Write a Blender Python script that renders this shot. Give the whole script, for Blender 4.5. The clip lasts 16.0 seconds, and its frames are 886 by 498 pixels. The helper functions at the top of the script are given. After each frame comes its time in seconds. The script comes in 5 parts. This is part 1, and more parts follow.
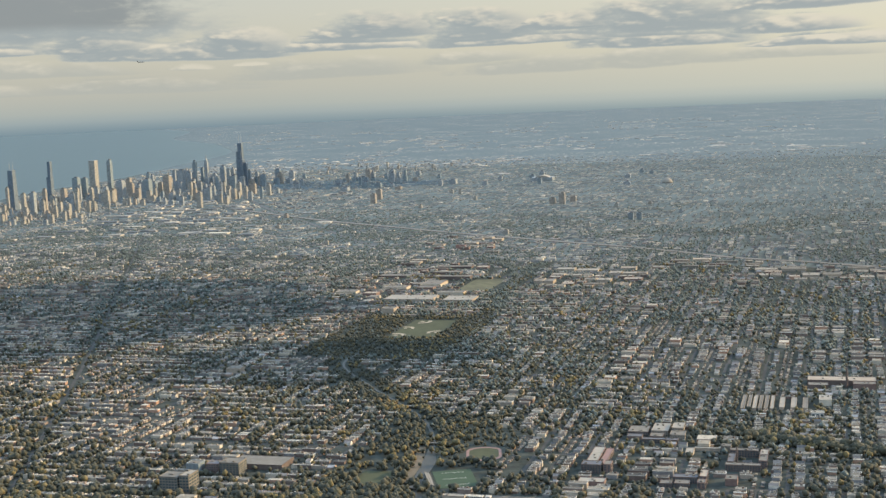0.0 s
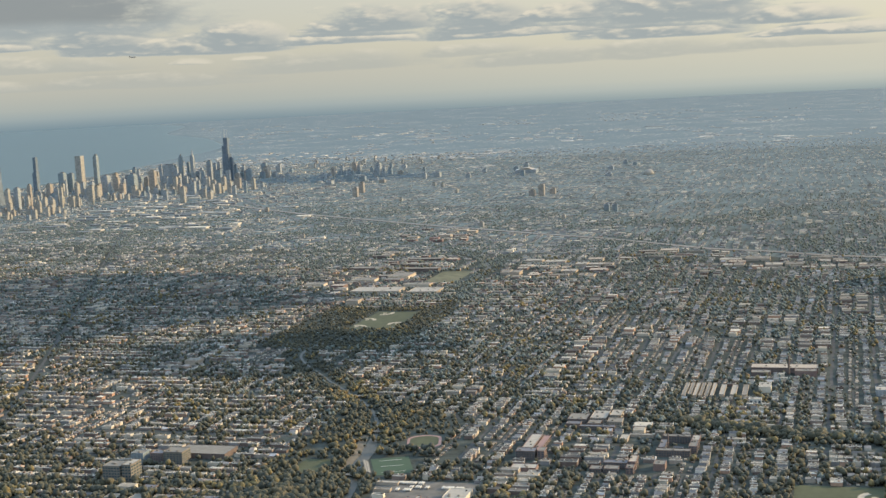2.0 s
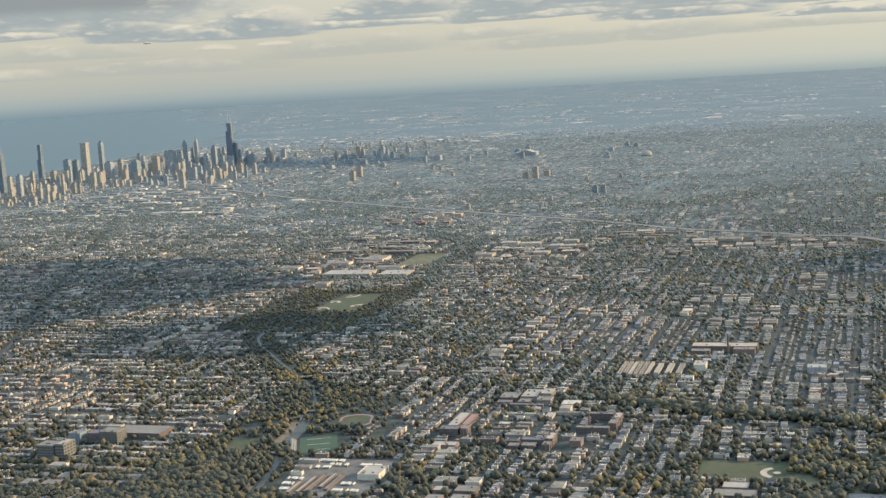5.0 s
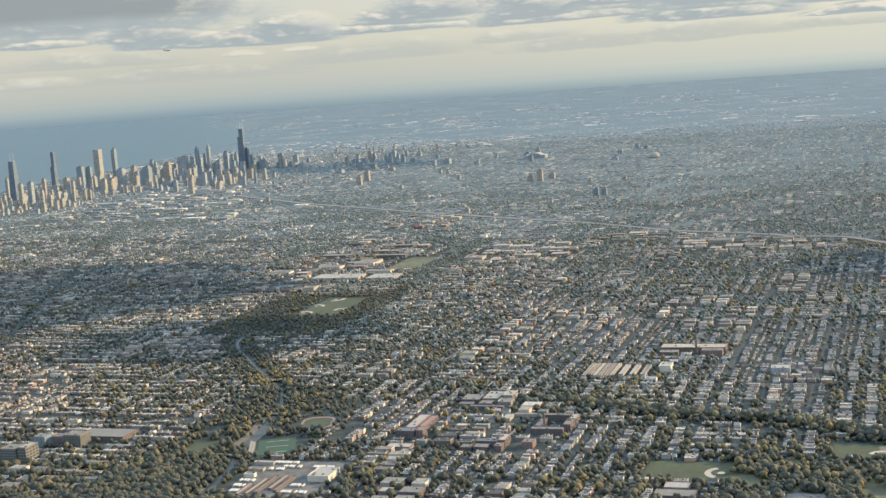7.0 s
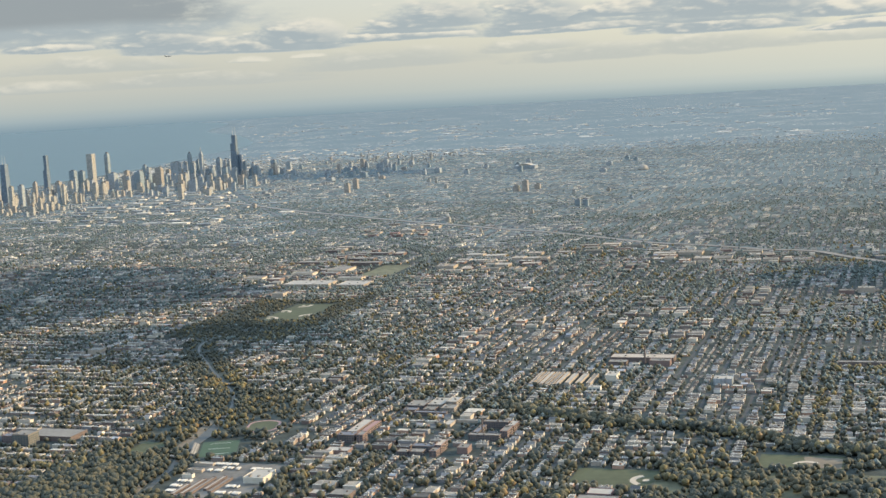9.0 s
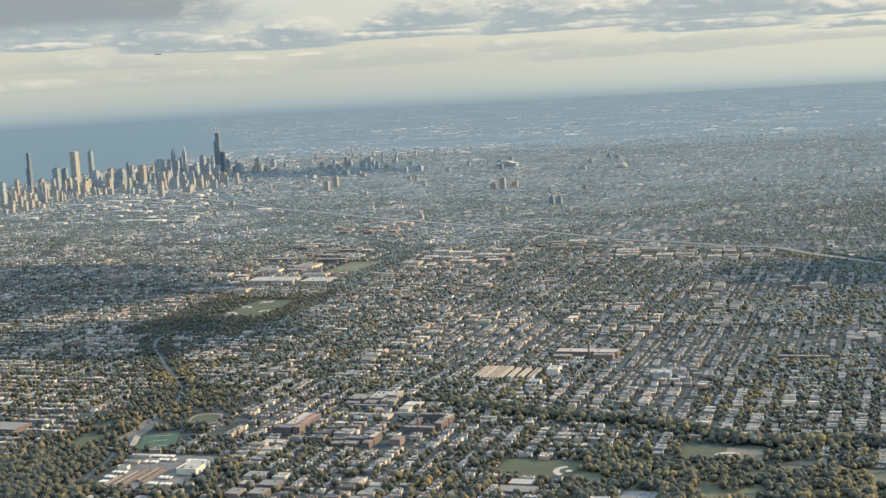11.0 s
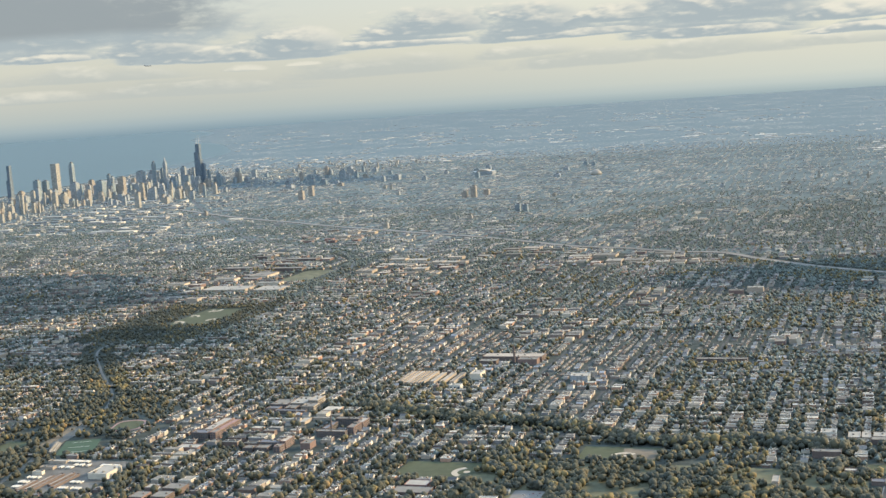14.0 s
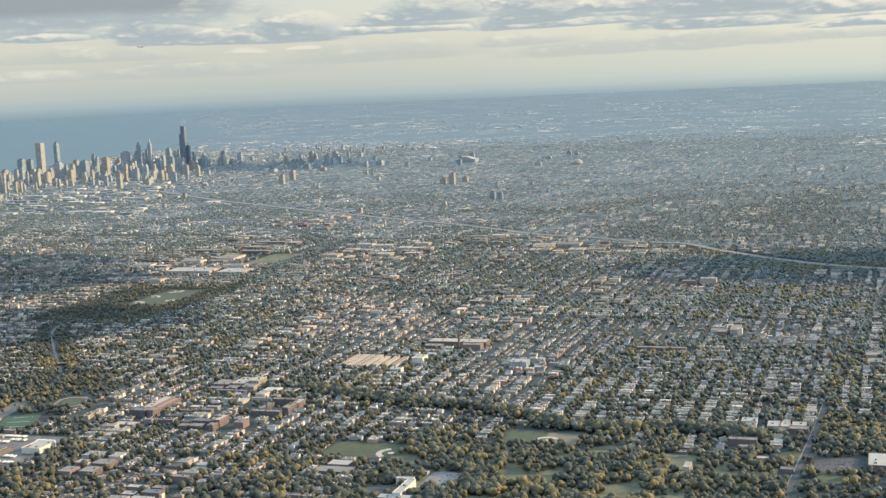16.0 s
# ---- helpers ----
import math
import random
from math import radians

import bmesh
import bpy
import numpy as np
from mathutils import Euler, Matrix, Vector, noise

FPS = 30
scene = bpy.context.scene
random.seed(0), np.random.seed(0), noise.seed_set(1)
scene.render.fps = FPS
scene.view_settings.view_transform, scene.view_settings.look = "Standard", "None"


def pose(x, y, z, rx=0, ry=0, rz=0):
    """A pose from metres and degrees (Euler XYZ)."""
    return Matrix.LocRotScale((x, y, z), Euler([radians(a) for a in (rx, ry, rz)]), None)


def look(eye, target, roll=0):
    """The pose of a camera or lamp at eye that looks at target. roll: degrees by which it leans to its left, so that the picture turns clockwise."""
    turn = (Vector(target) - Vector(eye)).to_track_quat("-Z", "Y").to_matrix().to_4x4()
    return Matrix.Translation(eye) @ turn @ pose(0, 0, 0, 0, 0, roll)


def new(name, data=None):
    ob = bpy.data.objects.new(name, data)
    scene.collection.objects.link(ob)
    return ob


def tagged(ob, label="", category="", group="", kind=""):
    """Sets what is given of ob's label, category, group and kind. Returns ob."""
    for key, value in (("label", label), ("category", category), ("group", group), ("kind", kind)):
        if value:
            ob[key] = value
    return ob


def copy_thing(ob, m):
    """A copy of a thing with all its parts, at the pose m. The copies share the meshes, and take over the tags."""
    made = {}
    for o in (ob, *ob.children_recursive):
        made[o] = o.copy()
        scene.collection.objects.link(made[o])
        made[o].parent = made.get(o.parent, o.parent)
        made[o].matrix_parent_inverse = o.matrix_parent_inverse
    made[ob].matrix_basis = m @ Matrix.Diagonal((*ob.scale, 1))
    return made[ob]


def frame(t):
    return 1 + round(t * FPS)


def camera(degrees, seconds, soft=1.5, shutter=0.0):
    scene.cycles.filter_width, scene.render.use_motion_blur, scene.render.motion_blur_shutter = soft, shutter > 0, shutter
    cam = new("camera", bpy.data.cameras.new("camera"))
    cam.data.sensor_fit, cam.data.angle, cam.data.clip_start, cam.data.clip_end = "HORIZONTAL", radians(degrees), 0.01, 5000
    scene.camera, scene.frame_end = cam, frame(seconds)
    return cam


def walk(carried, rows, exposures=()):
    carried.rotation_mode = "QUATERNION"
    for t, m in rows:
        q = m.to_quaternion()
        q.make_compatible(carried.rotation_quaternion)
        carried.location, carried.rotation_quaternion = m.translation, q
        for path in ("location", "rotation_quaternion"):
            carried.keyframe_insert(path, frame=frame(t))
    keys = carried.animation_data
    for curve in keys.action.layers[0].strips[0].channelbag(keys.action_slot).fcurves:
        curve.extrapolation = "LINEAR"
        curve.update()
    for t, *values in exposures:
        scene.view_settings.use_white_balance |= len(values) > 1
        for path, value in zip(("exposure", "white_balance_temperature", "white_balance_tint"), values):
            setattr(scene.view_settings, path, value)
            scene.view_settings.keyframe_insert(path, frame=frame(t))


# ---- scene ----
cam = camera(37.5, 16.0, soft=1.5)
PATH = [
    (0, (-4.11, 0.529, 81.044), (-4.671, 2.434, 80.809), -2.5),
    (0.5, (-0.453, 0.19, 81.022), (-1.012, 2.096, 80.788), -2.6),
    (1, (3.226, -0.191, 80.972), (2.665, 1.715, 80.74), -2.7),
    (1.5, (6.965, -0.595, 80.912), (6.405, 1.31, 80.674), -2.8),
    (2, (10.767, -0.974, 80.851), (10.206, 0.93, 80.605), -2.9),
    (2.5, (14.533, -1.291, 80.768), (13.961, 0.61, 80.524), -3.0),
    (3, (18.247, -1.485, 80.676), (17.668, 0.413, 80.433), -3.2),
    (3.5, (21.981, -1.508, 80.55), (21.4, 0.389, 80.304), -3.3),
    (4, (25.77, -1.259, 80.439), (25.188, 0.636, 80.177), -3.4),
    (4.2, (27.354, -1.029, 80.403), (26.774, 0.866, 80.133), -3.4),
    (6.3, (44.688, 2.725, 79.331), (44.047, 4.601, 79.068), -3.8),
    (6.5, (46.249, 2.934, 79.291), (45.611, 4.811, 79.028), -3.9),
    (7, (49.995, 3.102, 79.178), (49.355, 4.979, 78.917), -4.1),
    (7.5, (53.768, 3.091, 79.084), (53.128, 4.969, 78.831), -4.1),
    (8, (57.548, 2.992, 78.979), (56.905, 4.87, 78.737), -3.9),
    (8.5, (61.248, 2.893, 78.86), (60.602, 4.769, 78.615), -3.5),
    (9, (64.821, 2.797, 78.728), (64.175, 4.674, 78.481), -3.3),
    (11.3, (81.687, 2.994, 77.696), (81.047, 4.873, 77.446), -3.3),
    (11.5, (83.134, 3.023, 77.669), (82.496, 4.902, 77.424), -3.3),
    (12, (86.702, 3.105, 77.565), (86.066, 4.986, 77.326), -3.5),
    (12.5, (90.214, 3.211, 77.47), (89.578, 5.093, 77.231), -3.5),
    (13, (93.82, 3.294, 77.354), (93.185, 5.175, 77.117), -3.6),
    (13.5, (97.504, 3.293, 77.201), (96.865, 5.174, 76.97), -3.7),
    (14, (101.245, 3.298, 77.02), (100.603, 5.178, 76.783), -3.8),
    (14.5, (104.96, 3.325, 76.835), (104.319, 5.204, 76.589), -3.7),
    (15, (108.654, 3.394, 76.65), (108.017, 5.272, 76.386), -3.6),
    (15.5, (112.317, 3.455, 76.504), (111.679, 5.332, 76.237), -3.1),
    (16, (116.042, 3.512, 76.418), (115.405, 5.39, 76.161), -2.7),
]
walk(cam, [(t, look(eye, target, roll)) for t, eye, target, roll in PATH],
     exposures=((0, 0.48, 6660, 10), (4, 0.49, 6720, 10), (6.5, 0.66, 6520, 10), (12, 0.67, 6420, 9), (16, 0.74, 6380, 9)))

# One unit stands for ten metres of the real city, so that the far horizon lies within the lens's reach.
# x points west, y south, z up; the street grid runs along x and y.

# ---- world, sun ----
SUN_AZ, SUN_EL = 58.0, 19.0          # degrees west of south, degrees above the ground
SUN_DIR = Vector((math.sin(radians(SUN_AZ)) * math.cos(radians(SUN_EL)),
                  math.cos(radians(SUN_AZ)) * math.cos(radians(SUN_EL)), math.sin(radians(SUN_EL))))
sun_data = bpy.data.lights.new("sun", "SUN")
sun_data.energy, sun_data.angle, sun_data.color = 5.0, radians(0.6), (1.0, 0.76, 0.46)
sun = new("sun", sun_data)
sun.matrix_world = look((0, 0, 300), Vector((0, 0, 300)) - SUN_DIR)


class Nodes:
    """A short hand for node trees."""

    def __init__(self, tree):
        self.tree = tree
        tree.nodes.clear()

    def add(self, kind, *args, **settings):
        node = self.tree.nodes.new(kind)
        for key, value in settings.items():
            if key == "operation":
                node.operation = value
            elif key == "blend_type":
                node.blend_type = value
            elif key == "data_type":
                node.data_type = value
            elif key == "feature":
                node.feature = value
            elif key == "noise_dimensions":
                node.noise_dimensions = value
        for socket, value in zip(node.inputs, args):
            self.put(socket, value)
        return node

    def put(self, socket, value):
        if value is None:
            return
        if isinstance(value, bpy.types.Node):
            value = value.outputs[0]
        if isinstance(value, bpy.types.NodeSocket):
            self.tree.links.new(value, socket)
        elif socket.type == "RGBA" and len(value) == 3:
            socket.default_value = (*value, 1)
        else:
            socket.default_value = value

    def math(self, operation, a, b=None, c=None):
        return self.add("ShaderNodeMath", a, b, c, operation=operation).outputs[0]

    def mix(self, fac, a, b, blend="MIX"):
        node = self.add("ShaderNodeMixRGB", fac, a, b, blend_type=blend)
        return node.outputs[0]

    def span(self, value, low, high, a=0.0, b=1.0):
        node = self.tree.nodes.new("ShaderNodeMapRange")
        node.interpolation_type = "SMOOTHSTEP"
        for socket, v in zip(node.inputs, (value, low, high, a, b)):
            self.put(socket, v)
        return node.outputs[0]

    def ramp(self, fac, stops, constant=False):
        node = self.tree.nodes.new("ShaderNodeValToRGB")
        self.put(node.inputs[0], fac)
        ramp = node.color_ramp
        ramp.interpolation = "CONSTANT" if constant else "LINEAR"
        while len(ramp.elements) < len(stops):
            ramp.elements.new(0.5)
        for element, (place, colour) in zip(ramp.elements, stops):
            element.position, element.color = place, (*colour, 1)
        return node.outputs[0]

    def noise(self, vector, scale, detail=3.0, rough=0.55):
        node = self.tree.nodes.new("ShaderNodeTexNoise")
        self.put(node.inputs["Vector"], vector)
        node.inputs["Scale"].default_value = scale
        node.inputs["Detail"].default_value = detail
        node.inputs["Roughness"].default_value = rough
        return node.outputs["Fac"]


def make_world():
    world = bpy.data.worlds.new("world")
    scene.world = world
    world.use_nodes = True
    n = Nodes(world.node_tree)
    way = n.add("ShaderNodeTexCoord").outputs["Generated"]
    parts = n.add("ShaderNodeSeparateXYZ", way)
    x, y, z = parts.outputs
    az = n.math("MULTIPLY", n.math("ARCTAN2", x, y), 57.2958)
    el = n.math("MULTIPLY", n.math("ARCSINE", z), 57.2958)
    sky = n.tree.nodes.new("ShaderNodeTexSky")
    sky.sky_type, sky.sun_disc = "NISHITA", False
    sky.sun_elevation, sky.sun_rotation = radians(SUN_EL), radians(SUN_AZ)
    sky.air_density, sky.dust_density = 1.2, 2.5
    high = n.mix(1.0, sky, (0.15, 0.15, 0.15), "MULTIPLY")
    # clear air between the clouds, from the hazy rim of the land upwards
    low = n.ramp(n.math("DIVIDE", n.math("ADD", el, 1.2), 7.2), SKY_LOW)
    # paler and warmer towards the sun
    low = n.mix(1.0, low, n.mix(n.span(az, -32.0, 8.0), n.mix(n.span(el, -1.0, 0.7), (0.76, 0.85, 0.92), (0.95, 0.95, 0.95)), (1.20, 1.17, 1.10)), "MULTIPLY")
    air = n.mix(n.span(el, 5.0, 16.0), low, high)
    # heaps and streaks of cumulus: flat grey bases, lumpy crowns lit from the west
    wide = n.noise(n.add("ShaderNodeCombineXYZ", n.math("MULTIPLY", az, 0.11), n.math("MULTIPLY", el, 0.35), 9.1), 1.0, 2.0)

    def nearest(heaps, east, up):
        """How far a direction lies inside the nearest heap: one at its heart, nought at its rim."""
        least = None
        for centre, base, half, tall in heaps:
            across = n.math("MULTIPLY_ADD", east, 1.0 / half, -centre / half)
            over = n.math("MULTIPLY_ADD", up, 1.0 / tall, -base / tall)
            under = n.math("MULTIPLY_ADD", up, -5.0 / tall, 5.0 * base / tall)
            rise = n.math("MAXIMUM", over, under)
            away = n.math("MULTIPLY_ADD", across, across, n.math("MULTIPLY", rise, rise))
            least = away if least is None else n.math("MINIMUM", least, away)
        return n.math("SUBTRACT", 1.0, least)

    def density(east, up, detail, torn):
        place = n.add("ShaderNodeCombineXYZ", n.math("MULTIPLY", east, 0.66), n.math("MULTIPLY", up, 2.0), 3.7)
        lumps = n.math("SUBTRACT", n.noise(place, 1.0, detail, 0.6), 0.5)
        drift = n.math("MULTIPLY_ADD", n.math("SUBTRACT", wide, 0.5), 0.35, up)
        push = n.math("MULTIPLY_ADD", lumps, 2.2, east)
        ragged = n.math("MULTIPLY", lumps, torn)
        heavy = n.math("ADD", nearest(HEAPS, push, drift), ragged)
        thin = n.math("ADD", nearest(STREAKS, push, drift), ragged)
        # the same fair-weather cover goes on overhead and all round
        beyond = n.math("ADD", n.span(up, 4.2, 7.0, -1.6, 0.35), ragged)
        beyond = n.math("MAXIMUM", beyond, n.math("ADD", n.math("MULTIPLY", n.span(n.math("ABSOLUTE", n.math("ADD", east, 17.0)), 24.0, 34.0), n.span(up, 0.8, 2.2)), n.math("SUBTRACT", ragged, 0.75)))
        return n.math("MAXIMUM", heavy, beyond), thin

    here, here_thin = density(az, el, 7.0, 2.0)
    broad, broad_thin = density(az, el, 2.6, 1.1)
    west, west_thin = density(n.math("ADD", az, 0.26), n.math("ADD", el, 0.17), 2.6, 1.1)
    crisp = n.math("MULTIPLY", n.math("SUBTRACT", here, broad), 0.45)
    lit = n.span(n.math("ADD", n.math("SUBTRACT", broad, west), crisp), 0.02, 0.55)
    lit_thin = n.span(n.math("ADD", n.math("SUBTRACT", broad_thin, west_thin), crisp), 0.08, 0.95)
    deck = n.math("MULTIPLY", n.span(az, -26.0, -30.0), n.span(n.math("MULTIPLY_ADD", n.math("SUBTRACT", wide, 0.5), 0.5, el), 3.1, 3.6))
    tint = n.mix(n.math("MULTIPLY", lit, n.span(deck, 0.0, 1.0, 1.0, 0.1)), n.mix(n.span(here, -0.1, 0.8), CLOUD_GREY, CLOUD_DARK), CLOUD_LIT)
    tint = n.mix(n.math("MULTIPLY", deck, 0.8), tint, CLOUD_DECK)
    tint = n.mix(n.span(el, 8.0, 30.0), tint, CLOUD_HIGH)
    air = n.mix(n.math("MULTIPLY", n.span(here_thin, -0.25, 0.9), 0.7), air, n.mix(lit_thin, CLOUD_THIN, CLOUD_LIT))
    cloudy = n.mix(n.math("MULTIPLY", n.span(here, -0.25, 0.45), n.span(el, 0.5, 1.3, 0.0, 0.95)), air, tint)
    n.add("ShaderNodeOutputWorld", n.add("ShaderNodeBackground", cloudy, 1.0))


# degrees west of south, height of the flat base, half the width, height of the crown
HEAPS = [(-40.5, 3.22, 14.8, 3.6), (-34.8, 2.36, 2.2, 0.5), (-30.8, 2.40, 2.9, 0.85), (-27.4, 2.06, 5.6, 0.62), (-24.7, 2.32, 2.4, 1.0),
         (-20.6, 2.20, 4.6, 0.45), (-19.0, 2.72, 3.2, 1.0), (-14.2, 2.56, 2.8, 1.1), (-12.6, 2.13, 5.6, 0.55), (-6.3, 2.45, 4.6, 1.4),
         (-6.4, 1.74, 4.4, 0.65), (-1.6, 2.13, 3.4, 0.7), (0.8, 1.48, 4.2, 0.5), (-0.5, 3.1, 3.6, 0.9), (-10.6, 2.7, 2.6, 0.8)]
STREAKS = [(-33.6, 1.48, 5.0, 0.6), (-29.0, 0.70, 5.6, 0.6), (-20.8, 1.10, 5.0, 0.8), (-26.8, 1.60, 1.0, 0.25), (-24.2, 1.70, 0.9, 0.17), (-14.6, 1.40, 2.8, 0.55),
           (-12.0, 0.86, 4.0, 0.7), (-7.0, 0.90, 4.6, 0.75), (-1.6, 0.98, 4.6, 0.5), (-33.0, 2.75, 0.5, 0.15), (-36.0, 0.72, 3.5, 0.45)]
SKY_LOW = [(0.0, (0.170, 0.222, 0.250)), (0.03, (0.185, 0.238, 0.262)), (0.062, (0.235, 0.280, 0.290)), (0.10, (0.300, 0.332, 0.325)), (0.15, (0.345, 0.362, 0.334)), (0.30, (0.380, 0.382, 0.336)),
           (0.45, (0.432, 0.426, 0.360)), (0.72, (0.44, 0.45, 0.402)), (1.0, (0.42, 0.46, 0.432))]
CLOUD_DARK, CLOUD_LIT = (0.252, 0.290, 0.304), (0.515, 0.49, 0.415)
CLOUD_GREY, CLOUD_THIN = (0.345, 0.368, 0.352), (0.32, 0.338, 0.318)
CLOUD_DECK = (0.185, 0.207, 0.218)
CLOUD_HIGH = (0.74, 1.03, 1.43)
make_world()


# ---- materials ----
def material(name, rough=0.85, metal=0.0, spec=0.3):
    """A material with its node helper and its main shader."""
    m = bpy.data.materials.new(name)
    m.use_nodes = True
    n = Nodes(m.node_tree)
    shader = n.tree.nodes.new("ShaderNodeBsdfPrincipled")
    shader.inputs["Roughness"].default_value = rough
    shader.inputs["Metallic"].default_value = metal
    shader.inputs["Specular IOR Level"].default_value = spec
    n.add("ShaderNodeOutputMaterial", shader)
    return m, n, shader


def mixed(name, stops, rough=0.85, grain=0.3, scale=2.0, constant=True, broad=0.0, spec=0.3):
    """Colours picked piece by piece, with grain and stains over them."""
    m, n, shader = material(name, rough, 0.0, spec)
    geo = n.tree.nodes.new("ShaderNodeNewGeometry")
    pick = geo.outputs["Random Per Island"]
    if broad:
        patch = n.noise(geo.outputs["Position"], 0.035, 3.0)
        pick = n.math("ADD", pick, n.math("MULTIPLY", n.math("SUBTRACT", patch, 0.5), broad))
    colour = n.ramp(pick, stops, constant)
    fine = n.noise(geo.outputs["Position"], scale, 4.0)
    coarse = n.noise(geo.outputs["Position"], scale * 0.13, 2.0)
    wear = n.math("ADD", n.math("MULTIPLY", fine, 0.6), n.math("MULTIPLY", coarse, 0.4))
    value = n.span(wear, 0.3, 0.7, 1.0 - grain, 1.0 + grain)
    n.put(shader.inputs["Base Color"], n.mix(1.0, colour, n.add("ShaderNodeCombineXYZ", value, value, value), "MULTIPLY"))
    return m


def plain(name, colour, rough=0.8, grain=0.2, scale=3.0, metal=0.0, spec=0.3):
    """One base colour with grain, piece to piece a little lighter or darker."""
    m, n, shader = material(name, rough, metal, spec)
    geo = n.tree.nodes.new("ShaderNodeNewGeometry")
    fine = n.noise(geo.outputs["Position"], scale, 4.0)
    coarse = n.noise(geo.outputs["Position"], scale * 0.1, 2.0)
    wear = n.math("ADD", n.math("MULTIPLY", fine, 0.55), n.math("MULTIPLY", coarse, 0.45))
    value = n.span(wear, 0.3, 0.7, 1.0 - grain, 1.0 + grain)
    n.put(shader.inputs["Base Color"], n.mix(1.0, colour, n.add("ShaderNodeCombineXYZ", value, value, value), "MULTIPLY"))
    return m


def ground_material():
    m, n, shader = material("hazed_town_ground", 0.9, 0.0, 0.12)
    place = n.tree.nodes.new("ShaderNodeNewGeometry").outputs["Position"]
    cells = n.tree.nodes.new("ShaderNodeTexVoronoi")
    n.put(cells.inputs["Vector"], n.add("ShaderNodeMapping", place, None, None, (1.0, 0.55, 1.0)))
    cells.inputs["Scale"].default_value = 0.42
    pick = n.add("ShaderNodeSeparateColor", cells.outputs["Color"]).outputs[0]
    # lots and woods are blue-grey: far haze is painted into their base colour
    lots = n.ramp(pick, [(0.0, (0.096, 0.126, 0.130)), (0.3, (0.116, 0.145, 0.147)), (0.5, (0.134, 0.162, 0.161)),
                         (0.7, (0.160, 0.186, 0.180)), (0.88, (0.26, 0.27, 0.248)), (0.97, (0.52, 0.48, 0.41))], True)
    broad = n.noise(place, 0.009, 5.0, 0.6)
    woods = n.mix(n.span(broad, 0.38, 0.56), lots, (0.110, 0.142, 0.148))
    fine = n.noise(place, 2.2, 4.0)
    v = n.span(fine, 0.25, 0.75, 0.7, 1.3)
    town = n.mix(1.0, woods, n.add("ShaderNodeCombineXYZ", v, v, v), "MULTIPLY")
    n.put(shader.inputs["Base Color"], town)
    return m


def water_material(name, colour, rough, ripple, gloss):
    m, n, shader = material(name, rough, 0.0, gloss)
    place = n.tree.nodes.new("ShaderNodeNewGeometry").outputs["Position"]
    shade = n.noise(place, 0.01, 3.0)
    n.put(shader.inputs["Base Color"], n.mix(shade, colour, tuple(c * 1.25 for c in colour)))
    bump = n.tree.nodes.new("ShaderNodeBump")
    bump.inputs["Strength"].default_value, bump.inputs["Distance"].default_value = ripple, 0.05
    n.put(bump.inputs["Height"], n.noise(place, 3.0, 4.0))
    n.put(shader.inputs["Normal"], bump)
    return m


def leaf_material(name, stops):
    """Foliage: each tree has a hue of its own, with leafy grain and relief over it."""
    m, n, shader = material(name, 0.75, 0.0, 0.2)
    geo = n.tree.nodes.new("ShaderNodeNewGeometry")
    own = n.tree.nodes.new("ShaderNodeAttribute")
    own.attribute_name = "hue"
    patch = n.noise(geo.outputs["Position"], 0.09, 3.0)
    pick = n.math("ADD", n.math("MULTIPLY", own.outputs["Fac"], 0.4), n.math("MULTIPLY", n.span(patch, 0.25, 0.75), 0.6))
    colour = n.ramp(pick, stops)
    fine = n.noise(geo.outputs["Position"], 4.5, 4.0, 0.65)
    v = n.span(fine, 0.3, 0.7, 0.74, 1.26)
    n.put(shader.inputs["Base Color"], n.mix(1.0, colour, n.add("ShaderNodeCombineXYZ", v, v, v), "MULTIPLY"))
    bump = n.tree.nodes.new("ShaderNodeBump")
    bump.inputs["Strength"].default_value, bump.inputs["Distance"].default_value = 0.55, 0.15
    n.put(bump.inputs["Height"], fine)
    n.put(shader.inputs["Normal"], bump)
    return m


def glass_wall(name, glass, frame_colour, rows=3.0, columns=2.2):
    """A curtain wall: bands of glass between lighter spandrels, storey by storey."""
    m, n, shader = material(name, 0.35, 0.0, 0.5)
    geo = n.tree.nodes.new("ShaderNodeNewGeometry")
    x, y, z = n.add("ShaderNodeSeparateXYZ", geo.outputs["Position"]).outputs
    bay = n.math("LESS_THAN", n.math("FRACT", n.math("MULTIPLY", n.math("ADD", x, y), columns * 0.5)), 0.62)
    storey = n.math("LESS_THAN", n.math("FRACT", n.math("MULTIPLY", z, rows)), 0.55)
    pane = n.math("MULTIPLY", bay, storey)
    dirt = n.span(n.noise(geo.outputs["Position"], 0.6, 3.0), 0.3, 0.7, 0.8, 1.2)
    tone = n.mix(pane, frame_colour, glass)
    n.put(shader.inputs["Base Color"], n.mix(1.0, tone, n.add("ShaderNodeCombineXYZ", dirt, dirt, dirt), "MULTIPLY"))
    return m


M_GROUND = ground_material()
M_LAKE = water_material("lake_water", (0.044, 0.074, 0.068), 0.4, 0.4, 0.32)
M_RIVER = water_material("river_water", (0.062, 0.062, 0.053), 0.5, 0.3, 0.15)
M_ASPHALT = plain("asphalt", (0.076, 0.074, 0.068), 0.95, 0.25, 0.8, 0.0, 0.08)
M_CONCRETE = plain("concrete_paving", (0.165, 0.152, 0.132), 0.85, 0.2, 0.6)
M_FREEWAY = plain("freeway_concrete", (0.175, 0.16, 0.136), 0.85, 0.2, 0.6)
M_LOT = plain("worn_paving", (0.118, 0.106, 0.087), 0.85, 0.45, 0.3)
M_GRASS = plain("mown_grass", (0.058, 0.064, 0.032), 0.9, 0.2, 0.5)
